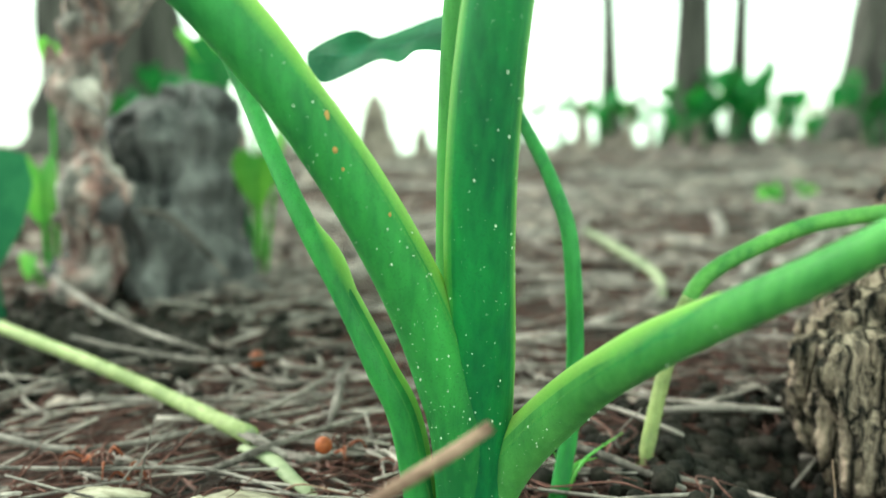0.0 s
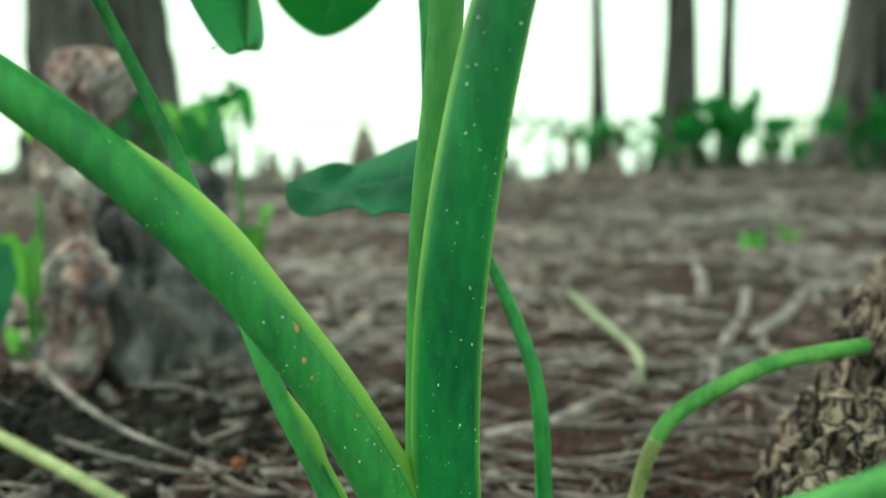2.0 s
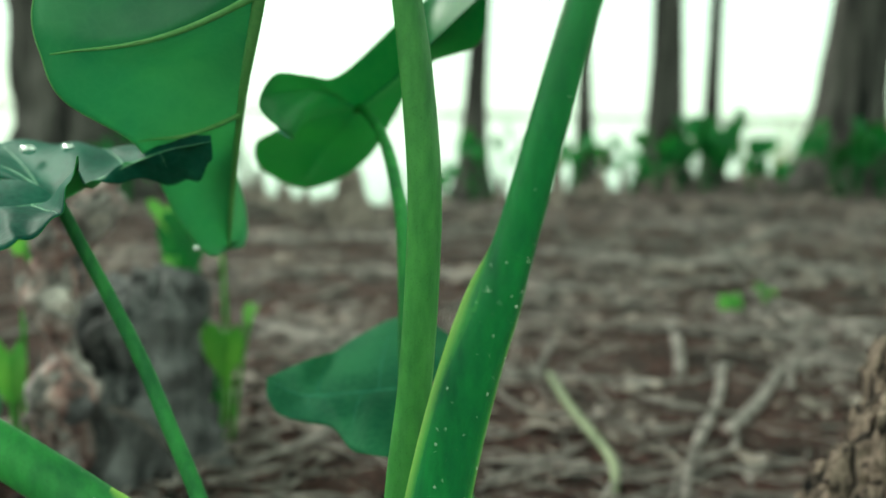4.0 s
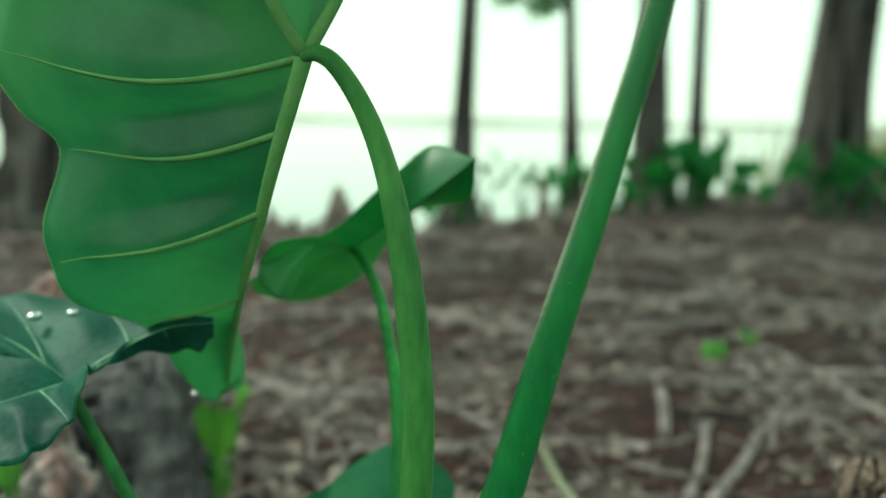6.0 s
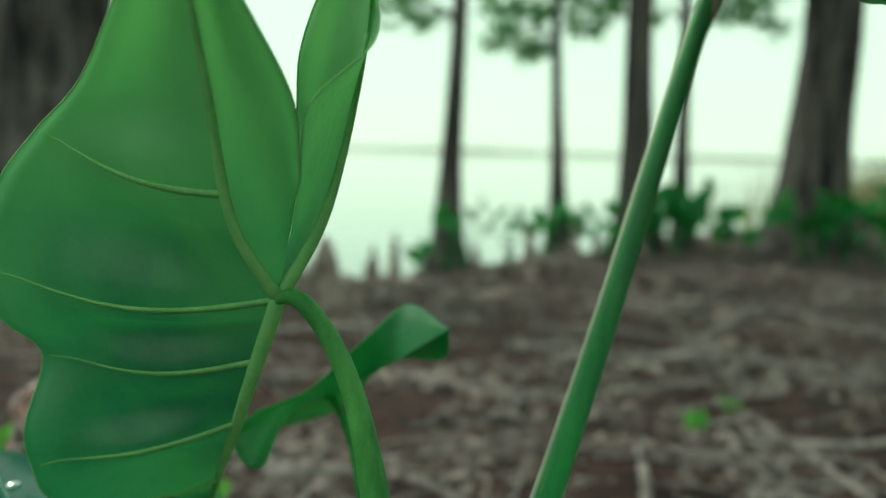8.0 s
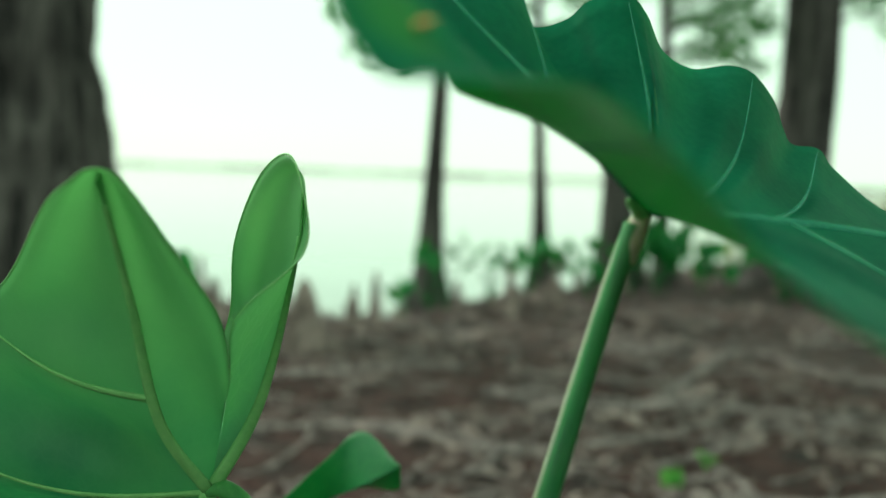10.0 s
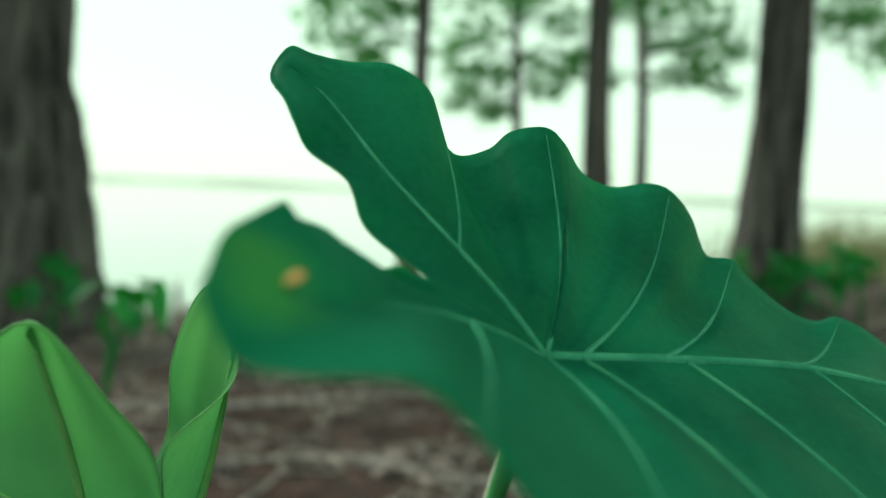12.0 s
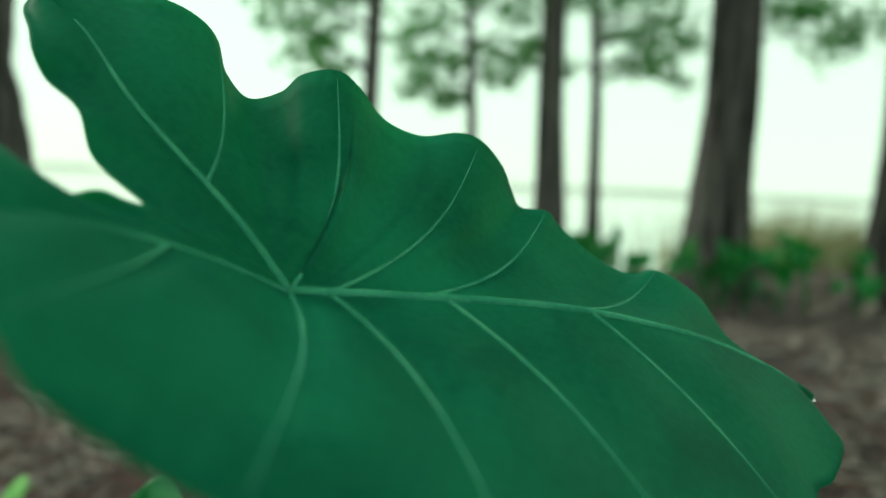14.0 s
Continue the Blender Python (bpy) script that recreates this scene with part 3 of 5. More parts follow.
tagged(part("far_shore_backdrop", bm, FAR), "distant lake shore, its haze painted as a pale glow", "backdrop", kind="structure")

# ---- the elephant ear plant ----
plant = thing("elephant_ear_plant", (0.075, 0.39, -0.01), "tall green elephant ear plant growing from needle-covered soil", "plant")

PB = ((0.082, 0.388, -0.05), (0.0876, 0.366, 0.100), (0.0872, 0.353, 0.180), (0.0905, 0.345, 0.250), (0.0997, 0.338, 0.320), (0.1117, 0.332, 0.380), (0.1245, 0.326, 0.425), (0.1345, 0.321, 0.460),
      (0.1532, 0.311, 0.540), (0.1690, 0.306, 0.600), (0.1889, 0.301, 0.680), (0.2057, 0.300, 0.750), (0.2156, 0.299, 0.790), (0.2240, 0.301, 0.818))
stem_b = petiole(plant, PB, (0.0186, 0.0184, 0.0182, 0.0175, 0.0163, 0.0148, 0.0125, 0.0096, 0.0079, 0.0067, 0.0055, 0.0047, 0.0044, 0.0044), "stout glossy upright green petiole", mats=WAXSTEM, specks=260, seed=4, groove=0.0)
sheath(stem_b, PB, (0.0186, 0.0184, 0.0182, 0.0175, 0.0163, 0.0148, 0.0125, 0.0096, 0.0079, 0.0067, 0.0055, 0.0047, 0.0044, 0.0044), 0.04, 0.53, -1, 62, 0.10)

# added strip on the right: the stem's bright edge light as colour
sheath(stem_b, PB, (0.0186, 0.0184, 0.0182, 0.0175, 0.0163, 0.0148, 0.0125, 0.0096, 0.0079, 0.0067, 0.0055, 0.0047, 0.0044, 0.0044), 0.04, 0.52, 1, 38, 0.0, 0.35, label="paler green edge strip with painted edge light")
# pale strip on the sunward side: waxy bloom plus side light painted in
sheath(stem_b, PB, (0.0186, 0.0184, 0.0182, 0.0175, 0.0163, 0.0148, 0.0125, 0.0096, 0.0079, 0.0067, 0.0055, 0.0047, 0.0044, 0.0044), 0.60, 0.985, -1, 80, 0.0, 0.3, "waxy_bloom", WAX, "pale pinkish waxy bloom and painted light on one side")
bm = bmesh.new()
sweep(bm, spline(((0.2205, 0.3005, 0.803), (0.2240, 0.301, 0.814), (0.2275, 0.3025, 0.822)), 5), (0.0045, 0.0051, 0.0049, 0.0040), 14)
part("joint", bm, PINK, stem_b, "pale pinkish joint under the leaf")

bm = bmesh.new()
lump(bm, (0.1160, 0.3400, 0.3249), (0.0018, 0.0020, 0.0032), 10, 8)
part("wet_scar", bm, SPOTDARK, stem_b, "small dark wet scar on the edge")

PA = ((0.070, 0.400, -0.05), (0.069, 0.395, 0.15), (0.072, 0.390, 0.28), (0.0800, 0.387, 0.36), (0.0838, 0.384, 0.430), (0.0840, 0.381, 0.480), (0.0784, 0.378, 0.540), (0.0716, 0.376, 0.582), (0.0640, 0.375, 0.612), (0.0535, 0.374, 0.638), (0.0404, 0.373, 0.658), (0.0300, 0.373, 0.665), (0.022, 0.374, 0.664))
petiole(plant, PA, (0.0110, 0.0105, 0.0100, 0.0098, 0.0095, 0.0092, 0.0085, 0.0072, 0.0062, 0.0055, 0.0050, 0.0047, 0.0045), "smooth green petiole arching over at its top", mats=YSTEM)

PC = ((0.080, 0.392, -0.04), (0.0781, 0.368, 0.060), (0.0697, 0.361, 0.100), (0.0568, 0.353, 0.140), (0.0398, 0.342, 0.180), (0.0186, 0.331, 0.220), (-0.0080, 0.320, 0.260), (-0.0417, 0.308, 0.300), (-0.0734, 0.300, 0.330), (-0.1122, 0.292, 0.360), (-0.1528, 0.285, 0.387), (-0.235, 0.272, 0.425))
stem_c = petiole(plant, PC, (0.0178, 0.0178, 0.0174, 0.0166, 0.0156, 0.0146, 0.0138, 0.0130, 0.0121, 0.0110, 0.0100, 0.009), "thick green petiole leaning outward", specks=260, seed=9, groove=0.0)
sheath(stem_c, PC, (0.0178, 0.0178, 0.0174, 0.0166, 0.0156, 0.0146, 0.0138, 0.0130, 0.0121, 0.0110, 0.0100, 0.009), 0.03, 0.70, 1, 60, 0.25)

for who, at, size in ((stem_b, (0.0857, 0.3345, 0.1902), (0.0011, 0.0003, 0.0006)), (stem_c, (0.0675, 0.3445, 0.1282), (0.0009, 0.0003, 0.0010))):
    bm = bmesh.new()
    lump(bm, at, size, 8, 5)
    part("sap_flake", bm, SPECK, who, "white dried sap flake")

for at, size in (((0.0080, 0.3238, 0.2617), (0.0010, 0.0004, 0.0018)), ((0.0183, 0.3173, 0.2409), (0.0014, 0.0004, 0.0024)), ((0.0218, 0.3168, 0.2251), (0.0016, 0.0004, 0.0016)), ((0.0253, 0.3181, 0.2161), (0.0008, 0.0003, 0.0010)), ((0.0455, 0.3286, 0.1937), (0.0007, 0.0003, 0.0012))):
    bm = bmesh.new()
    lump(bm, at, size, 8, 5)
    part("scar", bm, SPOT, stem_c, "small brown scar")

PD = ((0.084, 0.390, -0.04), (0.096, 0.380, 0.030), (0.132, 0.347, 0.092), (0.167, 0.296, 0.141), (0.244, 0.241, 0.206), (0.318, 0.184, 0.290), (0.40, 0.12, 0.385))
stem_d = petiole(plant, PD, (0.0160, 0.0150, 0.0132, 0.0102, 0.0067, 0.0057, 0.005), "yellowish-green petiole bending low over the ground", mats=YSTEM, specks=110, seed=12, groove=0.0)
sheath(stem_d, PD, (0.0160, 0.0150, 0.0132, 0.0102, 0.0067, 0.0057, 0.005), 0.12, 0.58, -1, 85, 0.1)

PE = ((0.056, 0.395, -0.04), (0.046, 0.376, 0.06), (0.0308, 0.372, 0.100), (0.0089, 0.379, 0.140), (-0.0153, 0.386, 0.180), (-0.0406, 0.405, 0.220), (-0.0659, 0.428, 0.260), (-0.0906, 0.443, 0.300), (-0.1138, 0.455, 0.340), (-0.1352, 0.459, 0.380), (-0.1542, 0.457, 0.420), (-0.1670, 0.456, 0.447))
stem_e = petiole(plant, PE, (0.0100, 0.0095, 0.0085, 0.0070, 0.0060, 0.0056, 0.0054, 0.0052, 0.0049, 0.0046, 0.0042, 0.004), "slender green petiole", groove=0.0)
sheath(stem_e, PE, (0.0100, 0.0095, 0.0085, 0.0070, 0.0060, 0.0056, 0.0054, 0.0052, 0.0049, 0.0046, 0.0042, 0.004), 0.03, 0.37, 1, 85, 0.5)

PF = ((0.125, 0.420, -0.05), (0.142, 0.450, 0.05), (0.139, 0.457, 0.148), (0.128, 0.475, 0.190), (0.103, 0.509, 0.236), (0.070, 0.535, 0.280), (0.052, 0.545, 0.300))
petiole(plant, PF, (0.0060, 0.0058, 0.0054, 0.0050, 0.0046, 0.0040, 0.0034), "thin arching green petiole")

PG = ((0.062, 0.43, -0.04), (0.066, 0.46, 0.20), (0.056, 0.512, 0.40), (0.040, 0.560, 0.460), (0.020, 0.612, 0.493), (-0.003, 0.650, 0.513), (-0.012, 0.661, 0.514))
petiole(plant, PG, (0.0070, 0.0068, 0.0058, 0.0052, 0.0048, 0.0042, 0.0038), "thin green petiole behind the others")

# the broad leaf that lies open towards the light
RIB_B = ((0.531, 0.445, 0.744), (0.514, 0.437, 0.762), (0.471, 0.418, 0.783), (0.427, 0.392, 0.798), (0.360, 0.360, 0.813), (0.281, 0.323, 0.821), (0.228, 0.303, 0.824))
LOBE_BF = ((0.228, 0.303, 0.824), (0.202, 0.312, 0.855), (0.155, 0.323, 0.901), (0.122, 0.345, 0.937), (0.100, 0.353, 0.955))
LOBE_BN = ((0.228, 0.303, 0.824), (0.202, 0.262, 0.843), (0.173, 0.218, 0.857), (0.145, 0.165, 0.866))
far_b = [
    (0.00, (0.531, 0.445, 0.744), 0.0),
    (0.04, (0.536, 0.452, 0.751), 0.0),
    (0.11, (0.525, 0.457, 0.755), 0.0),
    (0.20, (0.512, 0.460, 0.764), -0.003),
    (0.35, (0.484, 0.467, 0.783), -0.004, True),
    (0.47, (0.466, 0.473, 0.807), -0.006),
    (0.60, (0.438, 0.474, 0.823), -0.008, True),
    (0.68, (0.421, 0.475, 0.820), -0.008),
    (0.75, (0.400, 0.470, 0.828), -0.008),
    (0.80, (0.372, 0.463, 0.848), -0.009),
    (0.83, (0.361, 0.460, 0.859), -0.009, True),
    (0.89, (0.344, 0.456, 0.861), -0.009),
    (0.91, (0.338, 0.456, 0.870), -0.009),
    (0.93, (0.331, 0.455, 0.886), -0.009),
    (0.95, (0.317, 0.452, 0.901), -0.009, True),
    (0.97, (0.302, 0.450, 0.905), -0.009),
    (0.98, (0.280, 0.446, 0.902), -0.009),
    (0.99, (0.259, 0.430, 0.909), -0.009),
    (1.00, (0.245, 0.411, 0.925), -0.009),
    (1.00, (0.233, 0.404, 0.933), -0.009, True),
    (1.04, (0.214, 0.405, 0.930), -0.008),
    (1.08, (0.202, 0.406, 0.920), -0.008),
    (1.14, (0.184, 0.406, 0.916), -0.007),
    (1.20, (0.173, 0.400, 0.929), -0.006),
    (1.32, (0.171, 0.391, 0.944), -0.005, True),
    (1.45, (0.163, 0.385, 0.954), -0.004),
    (1.60, (0.147, 0.378, 0.961), -0.003),
    (1.75, (0.126, 0.376, 0.961), -0.002),
    (1.86, (0.108, 0.374, 0.964), 0.0),
    (1.93, (0.097, 0.366, 0.966), 0.0),
    (1.98, (0.092, 0.348, 0.949), 0.0),
    (1.86, (0.104, 0.328, 0.935), 0.0),
    (1.74, (0.112, 0.316, 0.923), 0.0),
    (1.62, (0.119, 0.314, 0.911), 0.0),
    (1.42, (0.139, 0.300, 0.898), 0.0),
    (1.20, (0.149, 0.292, 0.878), 0.0),
    (1.00, (0.177, 0.275, 0.860), 0.0),
]
near_b = [
    (0.00, (0.531, 0.445, 0.744), 0.0),
    (0.03, (0.522, 0.426, 0.745), 0.0),
    (0.09, (0.532, 0.406, 0.735), 0.0),
    (0.18, (0.512, 0.375, 0.724), 0.002),
    (0.30, (0.488, 0.346, 0.727), 0.003),
    (0.42, (0.482, 0.322, 0.718), 0.005),
    (0.55, (0.462, 0.300, 0.722), 0.006, True),
    (0.66, (0.430, 0.262, 0.722), 0.007),
    (0.79, (0.392, 0.225, 0.735), 0.008, True),
    (0.88, (0.355, 0.190, 0.750), 0.008),
    (0.95, (0.318, 0.165, 0.768), 0.008, True),
    (0.98, (0.280, 0.145, 0.785), 0.007),
    (1.00, (0.250, 0.134, 0.800), 0.006, True),
    (1.12, (0.226, 0.130, 0.814), 0.005),
    (1.25, (0.208, 0.126, 0.829), 0.004),
    (1.40, (0.197, 0.131, 0.841), 0.003, True),
    (1.60, (0.181, 0.134, 0.853), 0.002),
    (1.80, (0.154, 0.133, 0.854), 0.0),
    (1.90, (0.140, 0.137, 0.856), 0.0),
    (1.96, (0.130, 0.144, 0.869), 0.0),
    (1.98, (0.129, 0.152, 0.876), 0.0),
    (1.95, (0.129, 0.163, 0.883), 0.0),
    (1.90, (0.132, 0.178, 0.887), 0.0),
    (1.84, (0.137, 0.194, 0.891), 0.0),
    (1.80, (0.1355, 0.201, 0.887), 0.0),
    (1.62, (0.144, 0.232, 0.880), 0.0),
    (1.45, (0.148, 0.246, 0.868), 0.0),
    (1.32, (0.154, 0.257, 0.864), 0.0),
    (1.20, (0.165, 0.259, 0.866), 0.0),
    (1.08, (0.172, 0.268, 0.862), 0.0),
    (1.00, (0.177, 0.275, 0.860), 0.0),
]
blade_b = leaf(plant, "broad blue-green heart-shaped leaf seen from above", RIB_B, ((LOBE_BF, far_b), (LOBE_BN, near_b)), (-0.1, -0.55, 0.8), veins_r=0.0014, quilt=0.005, bow=0.07)
bm = bmesh.new()
sweep(bm, spline([(x + 0.0004, y + 0.001, z - 0.0030) for x, y, z in LOBE_BN[:2]], 8)[:4], (0.0036, 0.0030, 0.0012), 10)
part("rib_underside", bm, PALEVEIN, blade_b, "pale swollen rib under the leaf")

bm = bmesh.new()
lump(bm, (0, 0, 0), (0.0052, 0.0042, 0.0007), 12, 4)
spot = part("brown_spot", bm, SPOT, blade_b, "small brown scorched spot")
spot.matrix_parent_inverse = blade_b.matrix_world.inverted()
spot.matrix_basis = Matrix.Translation((0.1445, 0.1690, 0.8712)) @ Vector((-0.2, -0.35, 0.9)).to_track_quat("Z", "Y").to_matrix().to_4x4()

# the hanging leaf that shows its paler underside
RIB_A = ((-0.106, 0.594, 0.396), (-0.084, 0.548, 0.449), (-0.047, 0.472, 0.518), (-0.023, 0.430, 0.560), (-0.001, 0.396, 0.606), (0.023, 0.373, 0.663))
LOBE_AL = ((0.023, 0.373, 0.663), (0.005, 0.352, 0.706), (0.002, 0.327, 0.770), (0.003, 0.303, 0.812), (0.004, 0.288, 0.829))
LOBE_AR = ((0.023, 0.373, 0.663), (0.044, 0.375, 0.701), (0.056, 0.375, 0.738), (0.069, 0.366, 0.793), (0.073, 0.359, 0.826))
left_a = [
    (0.00, (-0.106, 0.594, 0.396), 0.0),
    (0.06, (-0.118, 0.580, 0.393), 0.001),
    (0.20, (-0.133, 0.560, 0.424), 0.002),
    (0.32, (-0.135, 0.532, 0.457), 0.003),
    (0.45, (-0.124, 0.475, 0.488), 0.006, True),
    (0.62, (-0.141, 0.426, 0.514), 0.008),
    (0.72, (-0.147, 0.415, 0.540), 0.008, True),
    (0.80, (-0.150, 0.414, 0.566), 0.008),
    (0.88, (-0.144, 0.426, 0.610), 0.008, True),
    (0.95, (-0.162, 0.415, 0.634), 0.008),
    (1.00, (-0.174, 0.408, 0.668), 0.007, True),
    (1.15, (-0.150, 0.398, 0.719), 0.005),
    (1.35, (-0.116, 0.382, 0.750), 0.004, True),
    (1.60, (-0.075, 0.355, 0.776), 0.002),
    (1.80, (-0.030, 0.310, 0.815), 0.0),
    (1.95, (-0.008, 0.291, 0.827), 0.0),
    (1.98, (0.005, 0.285, 0.833), 0.0),
    (1.88, (0.016, 0.289, 0.828), 0.0),
    (1.60, (0.033, 0.303, 0.797), 0.0),
    (1.30, (0.043, 0.328, 0.765), 0.0),
    (1.00, (0.040, 0.352, 0.730), 0.0),
]
right_a = [
    (0.00, (-0.106, 0.594, 0.396), 0.0),
    (0.08, (-0.097, 0.607, 0.399), 0.001),
    (0.18, (-0.099, 0.616, 0.428), 0.002),
    (0.40, (-0.106, 0.598, 0.493), 0.004, True),
    (0.70, (-0.072, 0.535, 0.580), 0.006),
    (0.90, (-0.045, 0.510, 0.650), 0.006, True),
    (1.10, (-0.008, 0.462, 0.710), 0.006),
    (1.30, (0.024, 0.400, 0.754), 0.006, True),
    (1.50, (0.030, 0.388, 0.795), 0.005),
    (1.75, (0.043, 0.386, 0.830), 0.003),
    (1.95, (0.062, 0.371, 0.843), 0.0),
    (2.00, (0.075, 0.352, 0.825), 0.0),
    (1.85, (0.0785, 0.342, 0.797), 0.0),
    (1.50, (0.054, 0.335, 0.772), 0.0),
    (1.25, (0.045, 0.338, 0.758), 0.0),
    (1.00, (0.040, 0.352, 0.730), 0.0),
]
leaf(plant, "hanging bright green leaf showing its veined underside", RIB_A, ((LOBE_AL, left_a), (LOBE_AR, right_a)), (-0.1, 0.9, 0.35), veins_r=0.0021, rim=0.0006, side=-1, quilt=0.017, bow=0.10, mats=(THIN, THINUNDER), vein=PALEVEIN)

# smaller leaves
leaf(plant, "dark green leaf with a folded lobe and water drops", ((-0.070, 0.476, 0.490), (-0.108, 0.486, 0.482), (-0.138, 0.474, 0.468), (-0.167, 0.456, 0.449)),
     ((((-0.167, 0.456, 0.449), (-0.220, 0.480, 0.468), (-0.280, 0.500, 0.475)),
       [(0.0, (-0.070, 0.476, 0.490), 0), (0.3, (-0.122, 0.496, 0.484), 0.002), (0.6, (-0.184, 0.540, 0.481), 0.003, True), (0.9, (-0.230, 0.560, 0.483), 0.003),
        (1.2, (-0.285, 0.565, 0.481), 0.002, True), (1.6, (-0.330, 0.550, 0.475), 0), (1.95, (-0.340, 0.510, 0.470), 0), (1.4, (-0.290, 0.485, 0.468), 0), (1.0, (-0.225, 0.470, 0.462), 0)]),
      (((-0.167, 0.456, 0.449), (-0.190, 0.425, 0.446), (-0.235, 0.400, 0.435)),
       [(0.0, (-0.070, 0.476, 0.490), 0), (0.08, (-0.074, 0.484, 0.478), 0), (0.2, (-0.090, 0.500, 0.463), 0.001), (0.38, (-0.112, 0.506, 0.459), 0.002, True), (0.6, (-0.133, 0.480, 0.462), 0.002), (0.8, (-0.138, 0.442, 0.463), 0.001, True), (0.9, (-0.126, 0.410, 0.474), 0.0), (0.97, (-0.113, 0.390, 0.482), 0.0),
        (1.05, (-0.119, 0.388, 0.466), 0.001), (1.2, (-0.123, 0.384, 0.450), 0.003, True), (1.45, (-0.135, 0.372, 0.439), 0.003), (1.7, (-0.152, 0.362, 0.434), 0.002, True), (1.95, (-0.285, 0.385, 0.415), 0), (1.5, (-0.280, 0.440, 0.440), 0), (1.0, (-0.225, 0.470, 0.462), 0)])),
     (0, -0.2, 1), veins_r=0.0008, quilt=0.009, bow=0.05, ruffle=0.002, mats=(TEAL, UNDER), vein=TEALVEIN)

leaf(plant, "small green leaf curling at its tip", ((0.105, 0.575, 0.603), (0.070, 0.600, 0.575), (0.030, 0.635, 0.543), (-0.011, 0.660, 0.514)),
     ((((-0.011, 0.660, 0.514), (-0.032, 0.600, 0.528), (-0.054, 0.530, 0.522)),
       [(0.0, (0.105, 0.575, 0.603), 0), (0.3, (0.065, 0.632, 0.611), 0), (0.6, (0.034, 0.619, 0.586), 0.002, True), (0.9, (-0.013, 0.605, 0.541), 0.002), (1.3, (-0.030, 0.570, 0.538), 0, True),
        (1.8, (-0.045, 0.535, 0.537), 0), (1.98, (-0.054, 0.525, 0.515), 0), (1.8, (-0.040, 0.522, 0.500), 0), (1.5, (-0.040, 0.560, 0.490), 0), (1.2, (-0.060, 0.605, 0.490), 0), (1.0, (-0.080, 0.645, 0.494), 0)]),
      (((-0.011, 0.660, 0.514), (-0.050, 0.710, 0.480), (-0.085, 0.760, 0.445)),
       [(0.0, (0.105, 0.575, 0.603), 0), (0.25, (0.098, 0.612, 0.568), 0), (0.55, (0.050, 0.660, 0.553), 0.002, True), (0.85, (0.022, 0.705, 0.522), 0.002), (1.2, (-0.018, 0.765, 0.470), 0, True),
        (1.6, (-0.060, 0.795, 0.440), 0), (1.98, (-0.102, 0.800, 0.428), 0), (1.7, (-0.124, 0.735, 0.452), 0), (1.3, (-0.108, 0.670, 0.480), 0), (1.0, (-0.080, 0.645, 0.494), 0)])),
     (0.0, 0.1, 1), veins_r=0.0006, quilt=0.003, bow=0.06, mats=(LEAF, UNDER))

leaf(plant, "small wavy green leaf low behind the petioles", ((-0.072, 0.585, 0.288), (-0.036, 0.560, 0.284), (0.006, 0.552, 0.291), (0.050, 0.546, 0.300)),
     ((((0.050, 0.546, 0.300), (0.068, 0.580, 0.312), (0.080, 0.620, 0.312)),
       [(0.0, (-0.072, 0.585, 0.288), 0), (0.12, (-0.058, 0.582, 0.296), 0), (0.3, (-0.034, 0.590, 0.306), 0.001), (0.45, (-0.022, 0.620, 0.303), 0.002, True), (0.6, (-0.010, 0.645, 0.308), 0.003), (0.85, (0.027, 0.665, 0.325), 0.003, True), (1.3, (0.060, 0.658, 0.322), 0, True),
        (1.95, (0.090, 0.630, 0.308), 0), (1.5, (0.090, 0.590, 0.305), 0), (1.0, (0.070, 0.555, 0.302), 0)]),
      (((0.050, 0.546, 0.300), (0.060, 0.525, 0.294), (0.072, 0.505, 0.285)),
       [(0.0, (-0.072, 0.585, 0.288), 0), (0.06, (-0.070, 0.578, 0.275), 0.0), (0.14, (-0.060, 0.568, 0.266), -0.002), (0.26, (-0.048, 0.560, 0.264), -0.003), (0.4, (-0.022, 0.535, 0.271), 0.002, True), (0.55, (0.002, 0.513, 0.278), 0.004), (0.75, (0.022, 0.485, 0.275), 0.003, True), (0.9, (0.037, 0.466, 0.281), 0.003), (1.2, (0.058, 0.466, 0.280), 0.002, True),
        (1.6, (0.075, 0.480, 0.279), 0), (1.95, (0.088, 0.500, 0.282), 0), (1.5, (0.088, 0.530, 0.290), 0), (1.0, (0.070, 0.555, 0.302), 0)])),
     (0, -0.15, 1), veins_r=0.0006, quilt=0.002, bow=0.04, mats=(MIDLEAF, MIDLEAF))

# ---- bark forms ----
def knee_mesh(h, r, seed, lean=(0, 0), lumps=0.35, top=0.25, segs=28, rings=26, furrow=0.0):
    """A knobbly cypress knee: a tapering column with folds and swellings."""
    rng = random.Random(seed)
    o = rng.uniform(0, 90)
    bm = bmesh.new()
    line = [(lean[0] * (i / rings) ** 1.5, lean[1] * (i / rings) ** 1.5, -0.06 + (h + 0.06) * i / rings) for i in range(rings + 1)]
    radii = [r * ((1 - s) ** 0.8 * (1 - top) + top) * (1 if s < 0.93 else math.sqrt(max(0.02, (1 - s) / 0.07))) for s in np.linspace(0, 1, rings + 1)]

    def shape(a, s):
        p = (math.cos(a) * 1.3, math.sin(a) * 1.3, s * h / r * 0.9 + o)
        return 1 + lumps * noise.noise(p) + lumps * 0.5 * noise.noise((p[0] * 2.7, p[1] * 2.7, p[2] * 2.2)) + 0.10 * math.sin(a * 5 + o) * (1 - s) - furrow * (1 - min(1, 5 * abs(noise.noise((p[0] * 5.5, p[1] * 5.5, p[2] * 0.7)))))

    sweep(bm, line, radii, segs, shape=shape, side=(1, 0, 0))
    return bm


